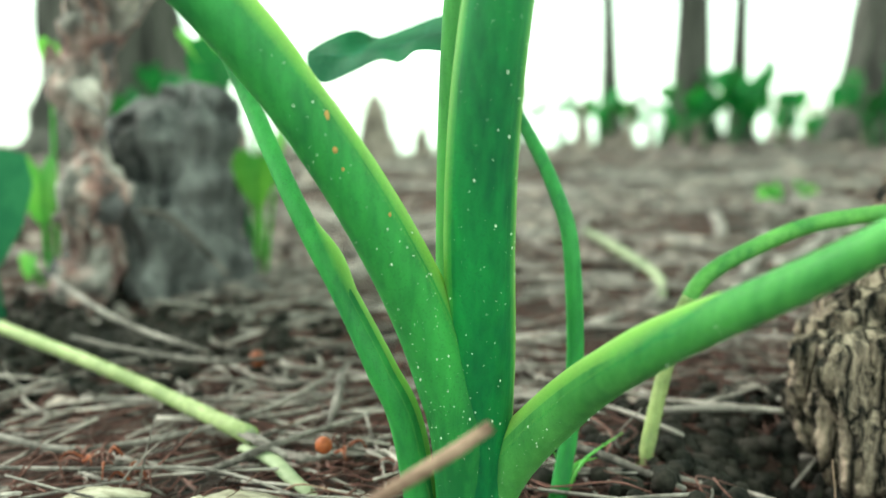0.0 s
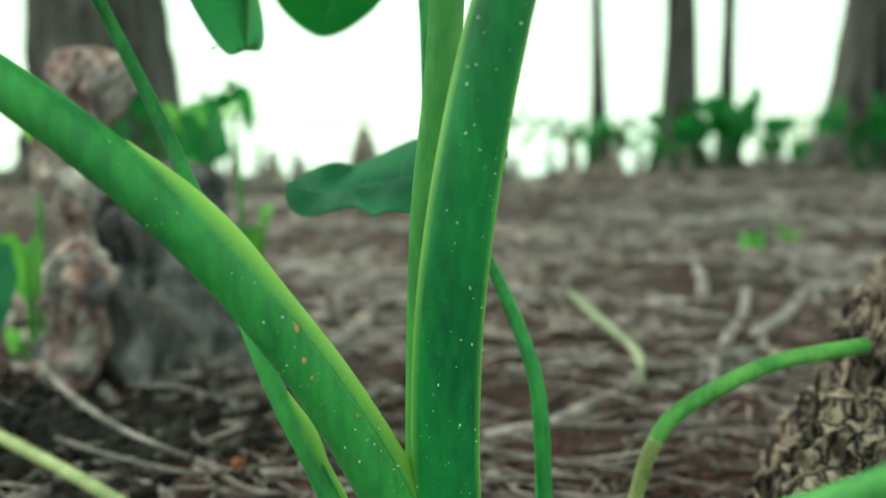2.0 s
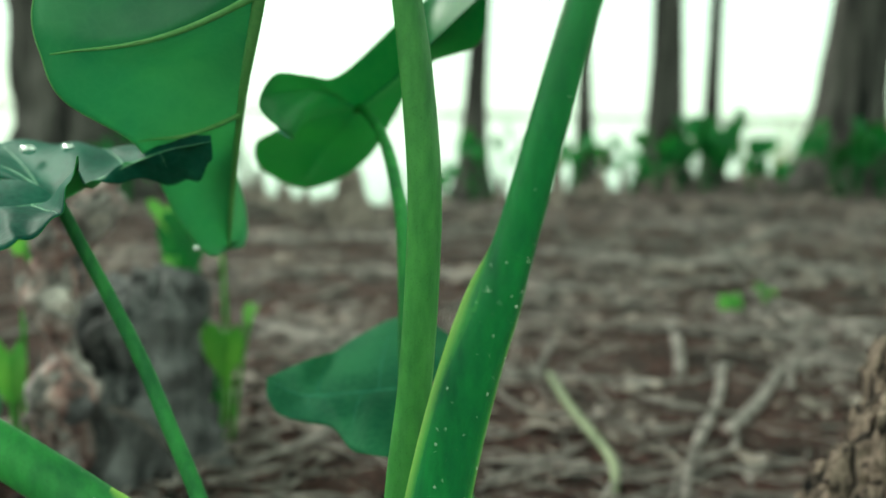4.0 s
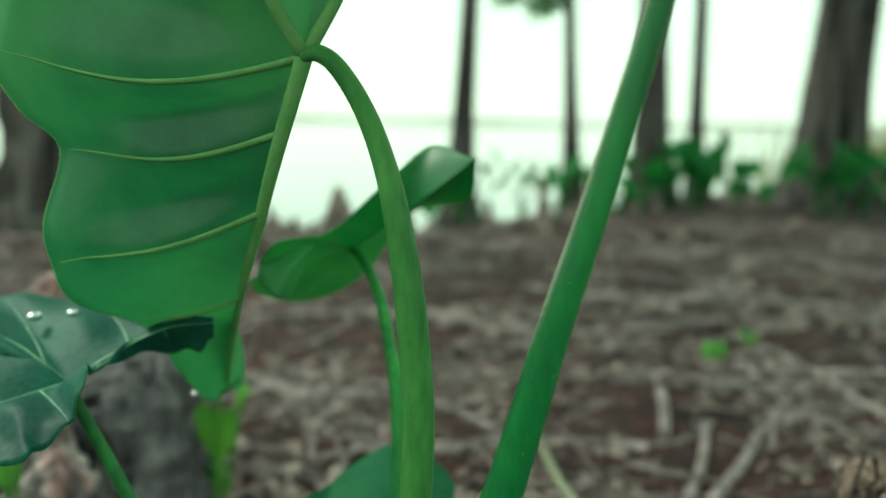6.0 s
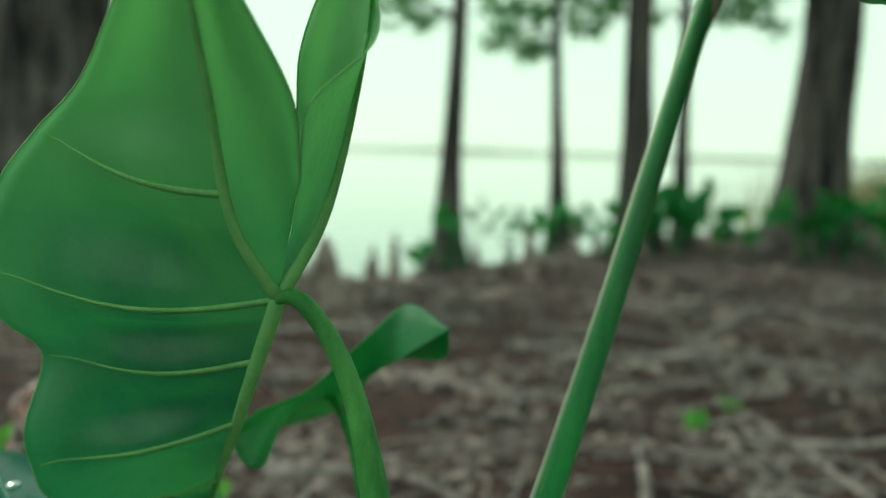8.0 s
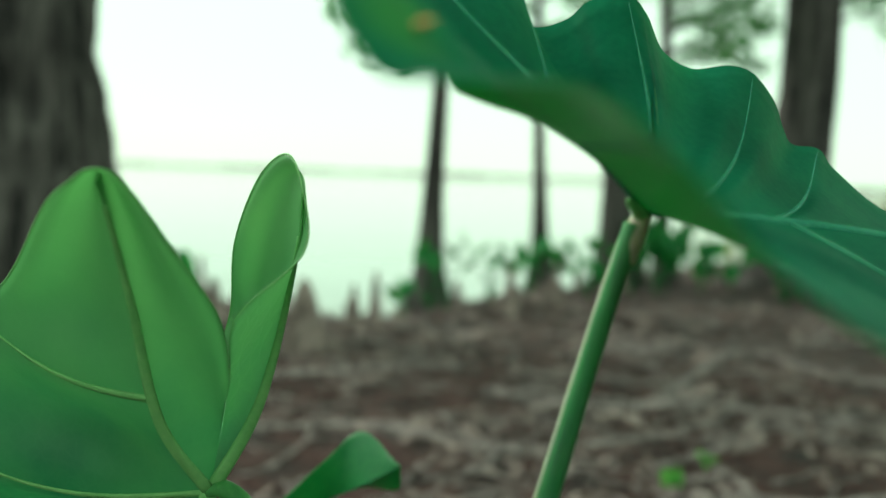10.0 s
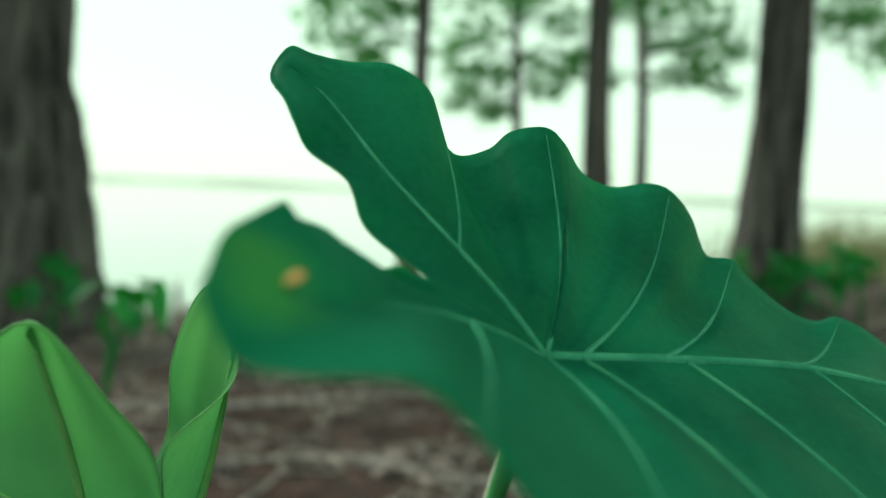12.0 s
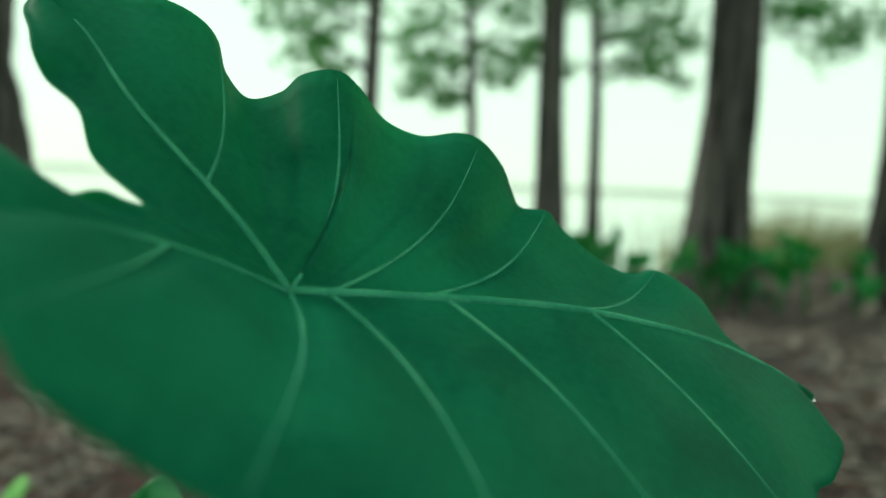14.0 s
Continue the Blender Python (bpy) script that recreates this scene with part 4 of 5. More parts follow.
def knee(x, y, h, r, seed, label="weathered grey-brown cypress knee in the needle litter", group="cypress knees", mats=None, **kw):
    ob = part("cypress_knee", knee_mesh(h, r, seed, **kw), mats or FARKNEE)
    ob.location = (x, y, ground_z(x, y))
    return tagged(ob, label, "cypress knee", group)


def tree(x, y, r, seed, height=9.0, lean=(0, 0), flare=1.9, flutes=7, label="grey-brown bald cypress trunk with a fluted base", clumps=(), leaves=230, high=0, rough=0.03, spread=0.45):
    rng = random.Random(seed)
    z = ground_z(x, y)
    ob = thing("cypress_tree", (x, y, z), label, "tree", "cypress trees")
    bm = bmesh.new()
    n = 90
    line, radii = [], []
    for i in range(n + 1):
        s = (i / n) ** 1.6
        hgt = -0.15 + height * s
        wob = min(0.03, 0.4 * r) * noise.noise((hgt * 0.9, seed, 1.0))
        line.append((x + lean[0] * hgt + wob, y + lean[1] * hgt, z + hgt))
        radii.append(r * (1 - 0.55 * s) * (1 + (flare - 1) * math.exp(-max(hgt, 0) / spread) * (0.6 + 0.4 * math.exp(-max(hgt, 0) / 0.1))))
    sh = lambda a, s: 1 + (0.05 + 0.16 * math.exp(-s * 22)) * math.sin(a * flutes + seed + 0.6 * math.sin(s * 9)) + 0.05 * noise.noise((3 * math.cos(a), 3 * math.sin(a), s * 9 + seed)) + rough * noise.noise((2 * math.cos(a), 2 * math.sin(a), s * 30 + seed))
    sweep(bm, line, radii, 40, shape=sh, side=(1, 0, 0))
    part("trunk", bm, BARK, ob)
    crown = bmesh.new()
    for cx, cy, cz, cr in clumps:
        start = along(np.array(line), [min(0.95, max(0.02, (cz - z + 0.1) / height))])[0]
        bmL = bmesh.new()
        mid = (start + np.array((cx, cy, cz))) / 2 + np.array((0, 0, 0.08))
        sweep(bmL, spline((start, mid, (cx, cy, cz)), 6), (0.018, 0.010, 0.004), 7)
        part("limb", bmL, BARK, ob)
        for k in range(int(leaves * (cr / 0.3) ** 1.5)):
            d = Vector((rng.gauss(0, 1), rng.gauss(0, 1), rng.gauss(0, 0.6)))
            p = Vector((cx, cy, cz)) + d * cr * 0.55
            s = rng.uniform(0.02, 0.06)
            e = Euler((rng.uniform(0, 6), rng.uniform(0, 6), rng.uniform(0, 6))).to_matrix()
            q = [crown.verts.new(p + e @ Vector(c)) for c in ((-s * 0.3, -s, 0), (s * 0.35, -s * 0.3, s * 0.1), (s * 0.2, s, 0), (-s * 0.4, s * 0.4, s * 0.12))]
            crown.faces.new(q)
    # unseen limbs and foliage overhead, added to hold back light from above
    for k in range(high):
        hz = rng.uniform(4.2, height - 1.0)
        a, out = rng.uniform(0, 6.28), rng.uniform(0.6, 2.6)
        start = along(np.array(line), [(hz - 0.5) / height])[0]
        end = start + np.array((math.cos(a) * out, math.sin(a) * out, 0.5))
        bmL = bmesh.new()
        sweep(bmL, spline((start, (start + end) / 2 + np.array((0, 0, 0.15)), end), 5), (0.05, 0.03, 0.01), 7)
        part("limb", bmL, BARK, ob)
        for q in range(170):
            s = rng.uniform(0.06, 0.15)
            p = Vector(start + (end - start) * rng.uniform(0.3, 1.1)) + Vector((rng.gauss(0, 0.45), rng.gauss(0, 0.45), rng.gauss(0, 0.25)))
            e = Euler((rng.uniform(-0.9, 0.9), rng.uniform(-0.9, 0.9), rng.uniform(0, 6))).to_matrix()
            crown.faces.new([crown.verts.new(p + e @ Vector(c)) for c in ((-s * 0.4, -s, 0), (s * 0.45, -s * 0.3, s * 0.1), (s * 0.25, s, 0), (-s * 0.5, s * 0.4, s * 0.12))])
    if clumps or high:
        part("crown", crown, FOLIAGE, ob, "sparse feathery green foliage")
    else:
        crown.free()
    return ob


def heart(bm, at, size, yaw, pitch, roll=0.0, fold=0.25):
    """A small folded heart-shaped leaf; pitch tips its point down."""
    out = ((0, 0.12), (0.26, 0.42), (0.52, 0.36), (0.60, 0.02), (0.46, -0.42), (0.20, -0.82), (0, -1.05))
    m = Matrix.Translation(at) @ Euler((pitch, roll, yaw)).to_matrix().to_4x4() @ Matrix.Scale(size, 4)
    for sgn in (1, -1):
        rim = [bm.verts.new(m @ Vector((sgn * u, v, fold * abs(u) - 0.12 * v * v))) for u, v in out]
        mid = [bm.verts.new(m @ Vector((0, v, -0.12 * v * v))) for v in (-0.2, -0.6)]
        faces = [(rim[0], rim[1], mid[0]), (rim[1], rim[2], mid[0]), (rim[2], rim[3], mid[0]), (rim[3], rim[4], mid[1], mid[0]), (rim[4], rim[5], mid[1]), (rim[5], rim[6], mid[1])]
        for f in faces:
            bm.faces.new(f if sgn > 0 else f[::-1])


def ear_clump(x, y, h, seed, n=5, size=0.10, label="clump of green elephant ears at the water's edge", mats=None, group="shore plants", name="shore_plant"):
    rng = random.Random(seed)
    z = ground_z(x, y)
    ob = thing(name, (x, y, z), label, "plant", group)
    for k in range(n):
        a, out, hh = rng.uniform(0, 6.28), rng.uniform(0.02, 0.16) * h / 0.3, h * rng.uniform(0.55, 1.1)
        topp = (x + math.cos(a) * out, y + math.sin(a) * out * 0.7, z + hh)
        bm = bmesh.new()
        sweep(bm, spline(((x, y, z - 0.02), (x + math.cos(a) * out * 0.4, y + math.sin(a) * out * 0.3, z + hh * 0.6), topp), 5), (0.006, 0.003), 6)
        st = part("stalk", bm, mats or SHORELEAF, ob)
        bm = bmesh.new()
        heart(bm, topp, size * rng.uniform(0.7, 1.25), a + 1.57 + rng.uniform(-0.6, 0.6), rng.uniform(0.5, 1.4), rng.uniform(-0.3, 0.3))
        part("leaf_blade", bm, mats or SHORELEAF, ob)
    return ob


# the trees by the lake
tree(-0.19, 5.2, 0.054, 1, 7, (0.022, 0), 3.6, spread=0.6, label="slender cypress trunk at the water's edge", clumps=((-0.57, 5.20, 1.65, 0.15), (-0.40, 5.20, 1.60, 0.12), (-0.72, 5.3, 1.94, 0.20), (-0.49, 5.3, 1.83, 0.16), (-0.38, 5.3, 2.10, 0.25), (-0.65, 5.4, 2.35, 0.3), (0.12, 5.3, 2.3, 0.25), (-0.85, 5.4, 2.15, 0.2)))
tree(0.67, 6.4, 0.043, 2, 7, (-0.056, 0), 3.8, spread=0.6, label="thin young cypress with leafy side branches", clumps=((0.19, 6.35, 1.71, 0.17), (0.35, 6.35, 1.54, 0.13), (0.05, 6.35, 1.60, 0.10), (0.81, 6.35, 1.75, 0.17), (0.98, 6.35, 1.88, 0.16), (0.40, 6.35, 1.87, 0.20), (0.13, 6.4, 1.87, 0.17), (0.42, 6.4, 1.60, 0.12), (0.2, 6.4, 2.19, 0.25), (0.77, 6.4, 1.98, 0.17), (0.94, 6.4, 2.3, 0.25), (0.55, 6.3, 2.45, 0.3), (1.05, 6.5, 2.05, 0.15), (0.02, 6.4, 2.05, 0.16)))
tree(1.27, 6.3, 0.112, 3, 9, (-0.030, 0), 2.3, spread=0.6, label="dark straight cypress trunk near the water", high=14)
tree(1.72, 6.6, 0.050, 4, 8, (-0.052, 0), 3.0, spread=0.5, label="slim dark cypress trunk", clumps=((1.90, 6.60, 1.92, 0.16), (2.15, 6.60, 1.94, 0.20), (2.34, 6.60, 1.83, 0.13), (1.34, 6.60, 1.88, 0.14), (1.91, 6.6, 2.19, 0.20), (2.23, 6.6, 2.30, 0.24), (1.66, 6.6, 2.46, 0.25), (2.1, 6.7, 2.55, 0.3), (2.05, 6.6, 2.10, 0.16), (2.4, 6.7, 2.15, 0.16), (1.4, 6.6, 2.5, 0.25)))
tree(2.78, 6.7, 0.245, 5, 10, (0.025, 0), 2.25, 9, label="broad cypress trunk with a flared buttress", clumps=((3.34, 6.7, 2.44, 0.28), (3.64, 6.7, 2.22, 0.25), (3.91, 6.7, 2.37, 0.3), (3.52, 6.8, 2.64, 0.35)), high=14)
tree(4.22, 6.5, 0.16, 6, 9, (0, 0), 1.9, high=12)
tree(-2.47, 4.5, 0.40, 7, 10, (-0.03, 0), 1.45, 8, label="massive grey cypress trunk with a flared base", high=18, rough=0.15)

# the knobbly knees round the plant
def bark_column(name, rows, seed, mat, segs=96, rings=110, lump=0.10, furrow=0.006, fine=0.0025, flow=0.35, freq=34, layer=0.0):
    """A column of bark: rows of height, middle and radius, with folds that run up it and plates that stand proud."""
    line = spline(rows, 12)
    line = along(line, np.linspace(0, 1, rings))
    bm = bmesh.new()
    grid = []
    for z, cx, cy, r in line:
        ring = []
        for k in range(segs):
            a = 2 * math.pi * k / segs
            ca, sa = math.cos(a), math.sin(a)
            p = Vector((cx + r * ca, cy + r * sa, z))
            q = Vector((p.x, p.y, p.z * flow)) + noise.noise_vector(p * 9 + Vector((seed, 0, 0))) * 0.012
            fold = 1 - min(1.0, 3.2 * abs(noise.noise(q * freq + Vector((0, seed, 0)))))
            plate = 1 - min(1.0, 3.0 * abs(noise.noise(q * 95 + Vector((seed, 0, 3)))))
            d = r * lump * 2 * noise.noise(p * 17 + Vector((0, 0, seed))) - furrow * fold - fine * plate + fine * noise.noise(p * 210)
            if layer:
                v = (noise.noise(q * 42 + Vector((seed, 9, 0))) + 0.6 * noise.noise(q * 110 + Vector((seed, 2, 5))) + 1) * 3.2
                d += layer * (math.floor(v) + min(1.0, (v - math.floor(v)) * 5) - 3.2)
            ring.append(bm.verts.new((cx + (r + d) * ca, cy + (r + d) * sa, z + d * 0.4)))
        grid.append(ring)
    for a, b in zip(grid, grid[1:]):
        for k in range(segs):
            bm.faces.new((a[k], a[(k + 1) % segs], b[(k + 1) % segs], b[k]))
    bm.faces.new(grid[-1])
    return part(name, bm, mat)


def column_knee(x, y, label, rows, seed, mat, **kw):
    ob = thing("cypress_knee", (x, y, ground_z(x, y)), label, "cypress knee", "cypress knees")
    body = bark_column("body", rows, seed, mat, **kw)
    body.parent = ob
    body.matrix_parent_inverse = Matrix.Translation(-ob.location)
    return ob, body


def strips(body, ob, seed, mat, n, size, lo, hi):
    """Loose strips of bark that curl off a knee on the side away from the lake."""
    rng = random.Random(seed)
    spots = [v for v in body.data.vertices if lo < v.co.z < hi and v.normal.y < 0.35]
    shapes = []
    for k in range(5):
        fb = bmesh.new()
        sweep(fb, spline([((noise.noise((k, i, 1)) * 0.5) * size[0], -0.25 * size[1] * abs(i) ** 2.2, size[2] * i * 0.5) for i in (-2, -1, 0, 1, 2)], 2), (size[0] * 0.5, size[0], size[0] * 1.1, size[0] * 0.4), 6, size[1] / size[0], (0, 1, 0))
        me = bpy.data.meshes.new("bark_strip")
        fb.to_mesh(me)
        fb.free()
        me.materials.append(mat)
        shapes.append(me)
    for k in range(n):
        v = rng.choice(spots)
        f = new("bark_strip", rng.choice(shapes))
        f.parent = body
        out = Vector((v.normal.x, v.normal.y, v.normal.z * 0.3)).normalized()
        q = out.to_track_quat("-Y", "Z").to_matrix().to_4x4()
        f.matrix_basis = Matrix.Translation(v.co + out * 0.001) @ q @ Matrix.Rotation(rng.gauss(0, 0.2), 4, "Y") @ Matrix.Diagonal((rng.uniform(0.5, 1.4), 1, rng.uniform(0.4, 1.3), 1))


ob, body = column_knee(-0.445, 1.05, "broad grey weathered cypress knee with soft folds", ((-0.06, -0.450, 1.06, 0.150), (0.02, -0.450, 1.06, 0.135), (0.09, -0.447, 1.06, 0.122), (0.15, -0.445, 1.06, 0.118), (0.20, -0.435, 1.055, 0.105), (0.24, -0.410, 1.05, 0.080), (0.268, -0.392, 1.045, 0.050), (0.282, -0.388, 1.045, 0.012)), 11, KNEE, lump=0.20, furrow=0.022, fine=0.003, flow=0.35, freq=22, layer=0.003)
strips(body, ob, 7, KNEE, 14, (0.010, 0.003, 0.034), 0.0, 0.25)
ob, body = column_knee(-0.468, 0.92, "slim reddish knobbly cypress knee with peeling whitish bark", ((-0.06, -0.487, 0.92, 0.052), (0.00, -0.485, 0.92, 0.046), (0.05, -0.478, 0.92, 0.034), (0.09, -0.471, 0.915, 0.038), (0.14, -0.468, 0.91, 0.043), (0.178, -0.466, 0.915, 0.034), (0.20, -0.465, 0.92, 0.027), (0.235, -0.471, 0.92, 0.036), (0.275, -0.474, 0.915, 0.041),
    (0.305, -0.462, 0.92, 0.034), (0.345, -0.448, 0.92, 0.046), (0.385, -0.440, 0.92, 0.058), (0.415, -0.437, 0.92, 0.046), (0.432, -0.437, 0.92, 0.012)), 12, MOTTLED, lump=0.30, furrow=0.011, fine=0.002, flow=0.7, freq=26, layer=0.002)
strips(body, ob, 8, MOTTLED, 30, (0.008, 0.0035, 0.024), 0.02, 0.41)
STUMP = "rough brown cypress knee with furrowed flaking bark"
ob, body = column_knee(0.545, 0.655, STUMP, ((-0.08, 0.530, 0.65, 0.150), (0.02, 0.535, 0.65, 0.142), (0.10, 0.540, 0.652, 0.133), (0.17, 0.542, 0.655, 0.122), (0.23, 0.547, 0.66, 0.108), (0.29, 0.553, 0.665, 0.092), (0.33, 0.560, 0.67, 0.060), (0.345, 0.560, 0.67, 0.012)), 14, STUMPBARK, segs=200, rings=150, lump=0.10, furrow=0.016, fine=0.003, flow=0.25, layer=0.0042)
strips(body, ob, 3, STUMPBARK, 40, (0.006, 0.0016, 0.026), 0.0, 0.30)
ob, body = column_knee(0.390, 0.555, "rounded brown cypress knee with strips of peeling bark", ((-0.09, 0.400, 0.56, 0.066), (-0.04, 0.398, 0.56, 0.072), (0.02, 0.394, 0.556, 0.082), (0.06, 0.389, 0.552, 0.085), (0.085, 0.392, 0.552, 0.079), (0.108, 0.400, 0.556, 0.062), (0.128, 0.410, 0.565, 0.040), (0.138, 0.414, 0.568, 0.012)), 15, STUMPBARK, segs=200, rings=130, lump=0.10, furrow=0.016, fine=0.003, flow=0.25, layer=0.0042)
strips(body, ob, 4, STUMPBARK, 34, (0.006, 0.0016, 0.024), -0.04, 0.13)
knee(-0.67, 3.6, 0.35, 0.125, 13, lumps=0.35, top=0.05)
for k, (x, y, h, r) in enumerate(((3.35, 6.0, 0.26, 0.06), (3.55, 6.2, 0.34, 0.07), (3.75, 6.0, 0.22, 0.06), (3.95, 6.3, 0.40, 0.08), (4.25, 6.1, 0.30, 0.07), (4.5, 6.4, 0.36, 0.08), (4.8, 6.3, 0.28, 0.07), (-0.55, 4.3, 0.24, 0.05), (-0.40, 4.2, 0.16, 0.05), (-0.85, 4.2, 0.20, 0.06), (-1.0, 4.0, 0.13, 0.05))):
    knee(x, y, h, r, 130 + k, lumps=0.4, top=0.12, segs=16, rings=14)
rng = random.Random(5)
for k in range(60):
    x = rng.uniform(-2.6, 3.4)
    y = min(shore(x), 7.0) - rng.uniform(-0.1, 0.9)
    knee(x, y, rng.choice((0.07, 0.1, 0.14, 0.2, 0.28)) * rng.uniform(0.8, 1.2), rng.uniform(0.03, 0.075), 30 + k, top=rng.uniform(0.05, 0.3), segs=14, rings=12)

for k, (x, y, h, s) in enumerate(((-0.28, 4.36, 0.26, 0.11), (-0.05, 4.9, 0.38, 0.12), (0.25, 5.3, 0.28, 0.11), (0.54, 5.9, 0.32, 0.12), (0.92, 5.8, 0.32, 0.12), (1.3, 5.8, 0.30, 0.12), (1.62, 6.1, 0.54, 0.20), (1.92, 6.2, 0.30, 0.14), (2.2, 6.3, 0.16, 0.09),
                                  (1.45, 6.15, 0.52, 0.17), (1.50, 5.9, 0.36, 0.14), (2.60, 5.9, 0.42, 0.15), (-0.15, 5.0, 0.36, 0.12), (0.75, 5.9, 0.34, 0.13), (2.46, 6.0, 0.40, 0.15), (2.8, 6.0, 0.42, 0.15), (3.1, 6.3, 0.42, 0.15), (3.4, 6.6, 0.5, 0.15), (3.9, 6.4, 0.40, 0.14), (3.65, 5.9, 0.34, 0.13), (0.40, 5.2, 0.22, 0.10), (0.95, 5.6, 0.26, 0.11), (1.12, 5.7, 0.34, 0.13), (2.45, 5.8, 0.50, 0.14), (2.72, 5.75, 0.44, 0.14), (2.98, 5.8, 0.50, 0.14), (3.25, 5.9, 0.40, 0.13), (4.35, 6.2, 0.42, 0.14), (4.7, 6.0, 0.34, 0.13), (-1.25, 3.0, 0.36, 0.13), (-1.54, 3.7, 0.38, 0.14), (-2.0, 4.0, 0.36, 0.14))):
    ear_clump(x, y, h * (1.0 + 0.12 * (k % 3)), 60 + k, 3 + k % 4, s * 0.95)
def seedling(x, y, leaves, label):
    """Few leaves on stalks that rise from one foot; each leaf: place, size, yaw, pitch, material."""
    z = ground_z(x, y)
    ob = thing("seedling", (x, y, z), label, "seedling", "seedlings")
    for at, size, yaw, pitch, mat in leaves:
        bm = bmesh.new()
        foot = (x + (at[0] - x) * 0.3, y + (at[1] - y) * 0.3, z - 0.01)
        sweep(bm, spline((foot, (foot[0] * 0.4 + at[0] * 0.6, foot[1] * 0.4 + at[1] * 0.6, z + (at[2] - z) * 0.7), at), 5), (max(0.004, size * 0.08), max(0.003, size * 0.045)), 7)
        part("stalk", bm, mat, ob)
        bm = bmesh.new()
        heart(bm, at, size, yaw, pitch, 0.0, 0.3)
        part("leaf_blade", bm, mat, ob)
    return ob


seedling(-0.53, 0.80, (((-0.545, 0.80, 0.150), 0.110, 0.35, 1.45, MIDLEAF), ((-0.60, 0.86, 0.10), 0.05, 0.9, 1.1, SHORELEAF)), "broad-leaved green seedling low in the litter")
seedling(-0.60, 1.00, (((-0.595, 0.99, 0.145), 0.075, -0.2, 1.5, YOUNG), ((-0.555, 0.985, 0.325), 0.035, 0.3, 1.4, YOUNG), ((-0.63, 1.0, 0.02), 0.03, -0.3, 1.3, YOUNG)), "thin yellow-green seedling beside a cypress knee")
seedling(-0.325, 1.16, (((-0.385, 1.14, 0.315), 0.085, -0.3, 1.35, SHORELEAF), ((-0.430, 1.17, 0.345), 0.060, 0.9, 0.8, YOUNG), ((-0.350, 1.18, 0.350), 0.055, -0.9, 0.7, YOUNG)), "broad-leaved seedling beside a cypress knee")
seedling(-0.335, 1.12, (((-0.405, 1.12, 0.275), 0.020, 0.3, 1.2, YOUNG), ((-0.312, 1.10, 0.155), 0.066, -0.2, 1.45, YOUNG), ((-0.275, 1.12, 0.200), 0.030, -0.7, 1.0, YOUNG)), "young yellow-green seedling with a stout stalk")
ear_clump(0.71, 2.08, 0.05, 93, 6, 0.038, "tiny bright green sprout in the litter", YOUNG, "sprouts", "sprout")
ear_clump(0.86, 2.25, 0.05, 94, 4, 0.03, "tiny bright green sprout in the litter", YOUNG, "sprouts", "sprout")

# reeds across the cove
bm = bmesh.new()
rng = random.Random(8)
for k in range(900):
    x, y = rng.gauss(5.6, 0.9), rng.uniform(9.5, 11.5)
    h = rng.uniform(0.4, 0.95)
    w = rng.uniform(0.01, 0.03)
    d = rng.uniform(-0.2, 0.2)
    a, b, c = bm.verts.new((x - w, y, -0.1)), bm.verts.new((x + w, y + w, -0.1)), bm.verts.new((x + d, y + d * 0.5, h))
    bm.faces.new((a, b, c))
part("reeds", bm, REED, None, "dry yellowish reeds standing along the cove", "stuff")["category"] = "reeds"

# ---- litter ----
def bare(x, y, limit=0.0):
    """Soil that the litter leaves open."""
    return y > 0.95 and noise.noise((x * 2.6, y * 2.0, 4.4)) + 0.6 * noise.noise((x * 7, y * 5, 8.8)) < limit


def open_soil(x, y):
    """The hollows in front of the knees, where little litter lies."""
    return (x - 0.29) ** 2 + (y - 0.51) ** 2 < 0.0105 or (x + 0.42) ** 2 / 2 + (y - 0.74) ** 2 < 0.012


def stick(bm, x, y, length, r, yaw, rng, bend=0.15, lift=0.0, segs=5, n=5, tilt=0.0):
    c, s = math.cos(yaw), math.sin(yaw)
    b1, b2 = rng.uniform(-bend, bend) * length, rng.uniform(-bend, bend) * length
    pts = []
    for t, b in ((-0.5, 0), (-0.17, b1), (0.17, b2), (0.5, 0)):
        px, py = x + c * t * length - s * b, y + s * t * length + c * b
        pts.append((px, py, ground_z(px, py) + r * 0.7 + lift + tilt * t * length + rng.uniform(0, 0.3) * r))
    sweep(bm, spline(pts, n), (r, r * rng.uniform(0.5, 0.9)), segs)


bm = bmesh.new()
rng = random.Random(21)
for k in range(12000):
    y = 0.22 + 3.4 * rng.random() ** 2.2
    x = rng.uniform(-0.5 - 0.55 * y, 0.5 + 0.6 * y)
    stick(bm, x, y, rng.uniform(0.02, 0.07), rng.uniform(0.0004, 0.0009) * (1 + 0.5 * y), rng.uniform(0, 6.28), rng, 0.2, rng.uniform(0, 0.008), 3, 1, rng.uniform(-0.15, 0.15))
for k in range(1300):
    y = rng.uniform(0.25, 1.0)
    x = rng.uniform(-0.35 - 0.4 * y, 0.4 + 0.5 * y)
    if open_soil(x, y) and k % 4:
        continue
    stick(bm, x, y, rng.uniform(0.03, 0.10), rng.uniform(0.0004, 0.0010), rng.uniform(0, 6.28), rng, 0.3, rng.uniform(0.0, 0.016), 4, 3, rng.uniform(-0.3, 0.3))
for k in range(6000):
    x, y = rng.uniform(-3.2, 3.6), rng.uniform(-2.2, 5.6)
    stick(bm, x, y, rng.uniform(0.04, 0.10), rng.uniform(0.0008, 0.0018), rng.uniform(0, 6.28), rng, 0.2, rng.uniform(0, 0.006), 3, 1)
part("needle_litter", bm, NEEDLE, None, "fallen reddish-brown cypress needles", "stuff")["category"] = "needles"
bm = bmesh.new()
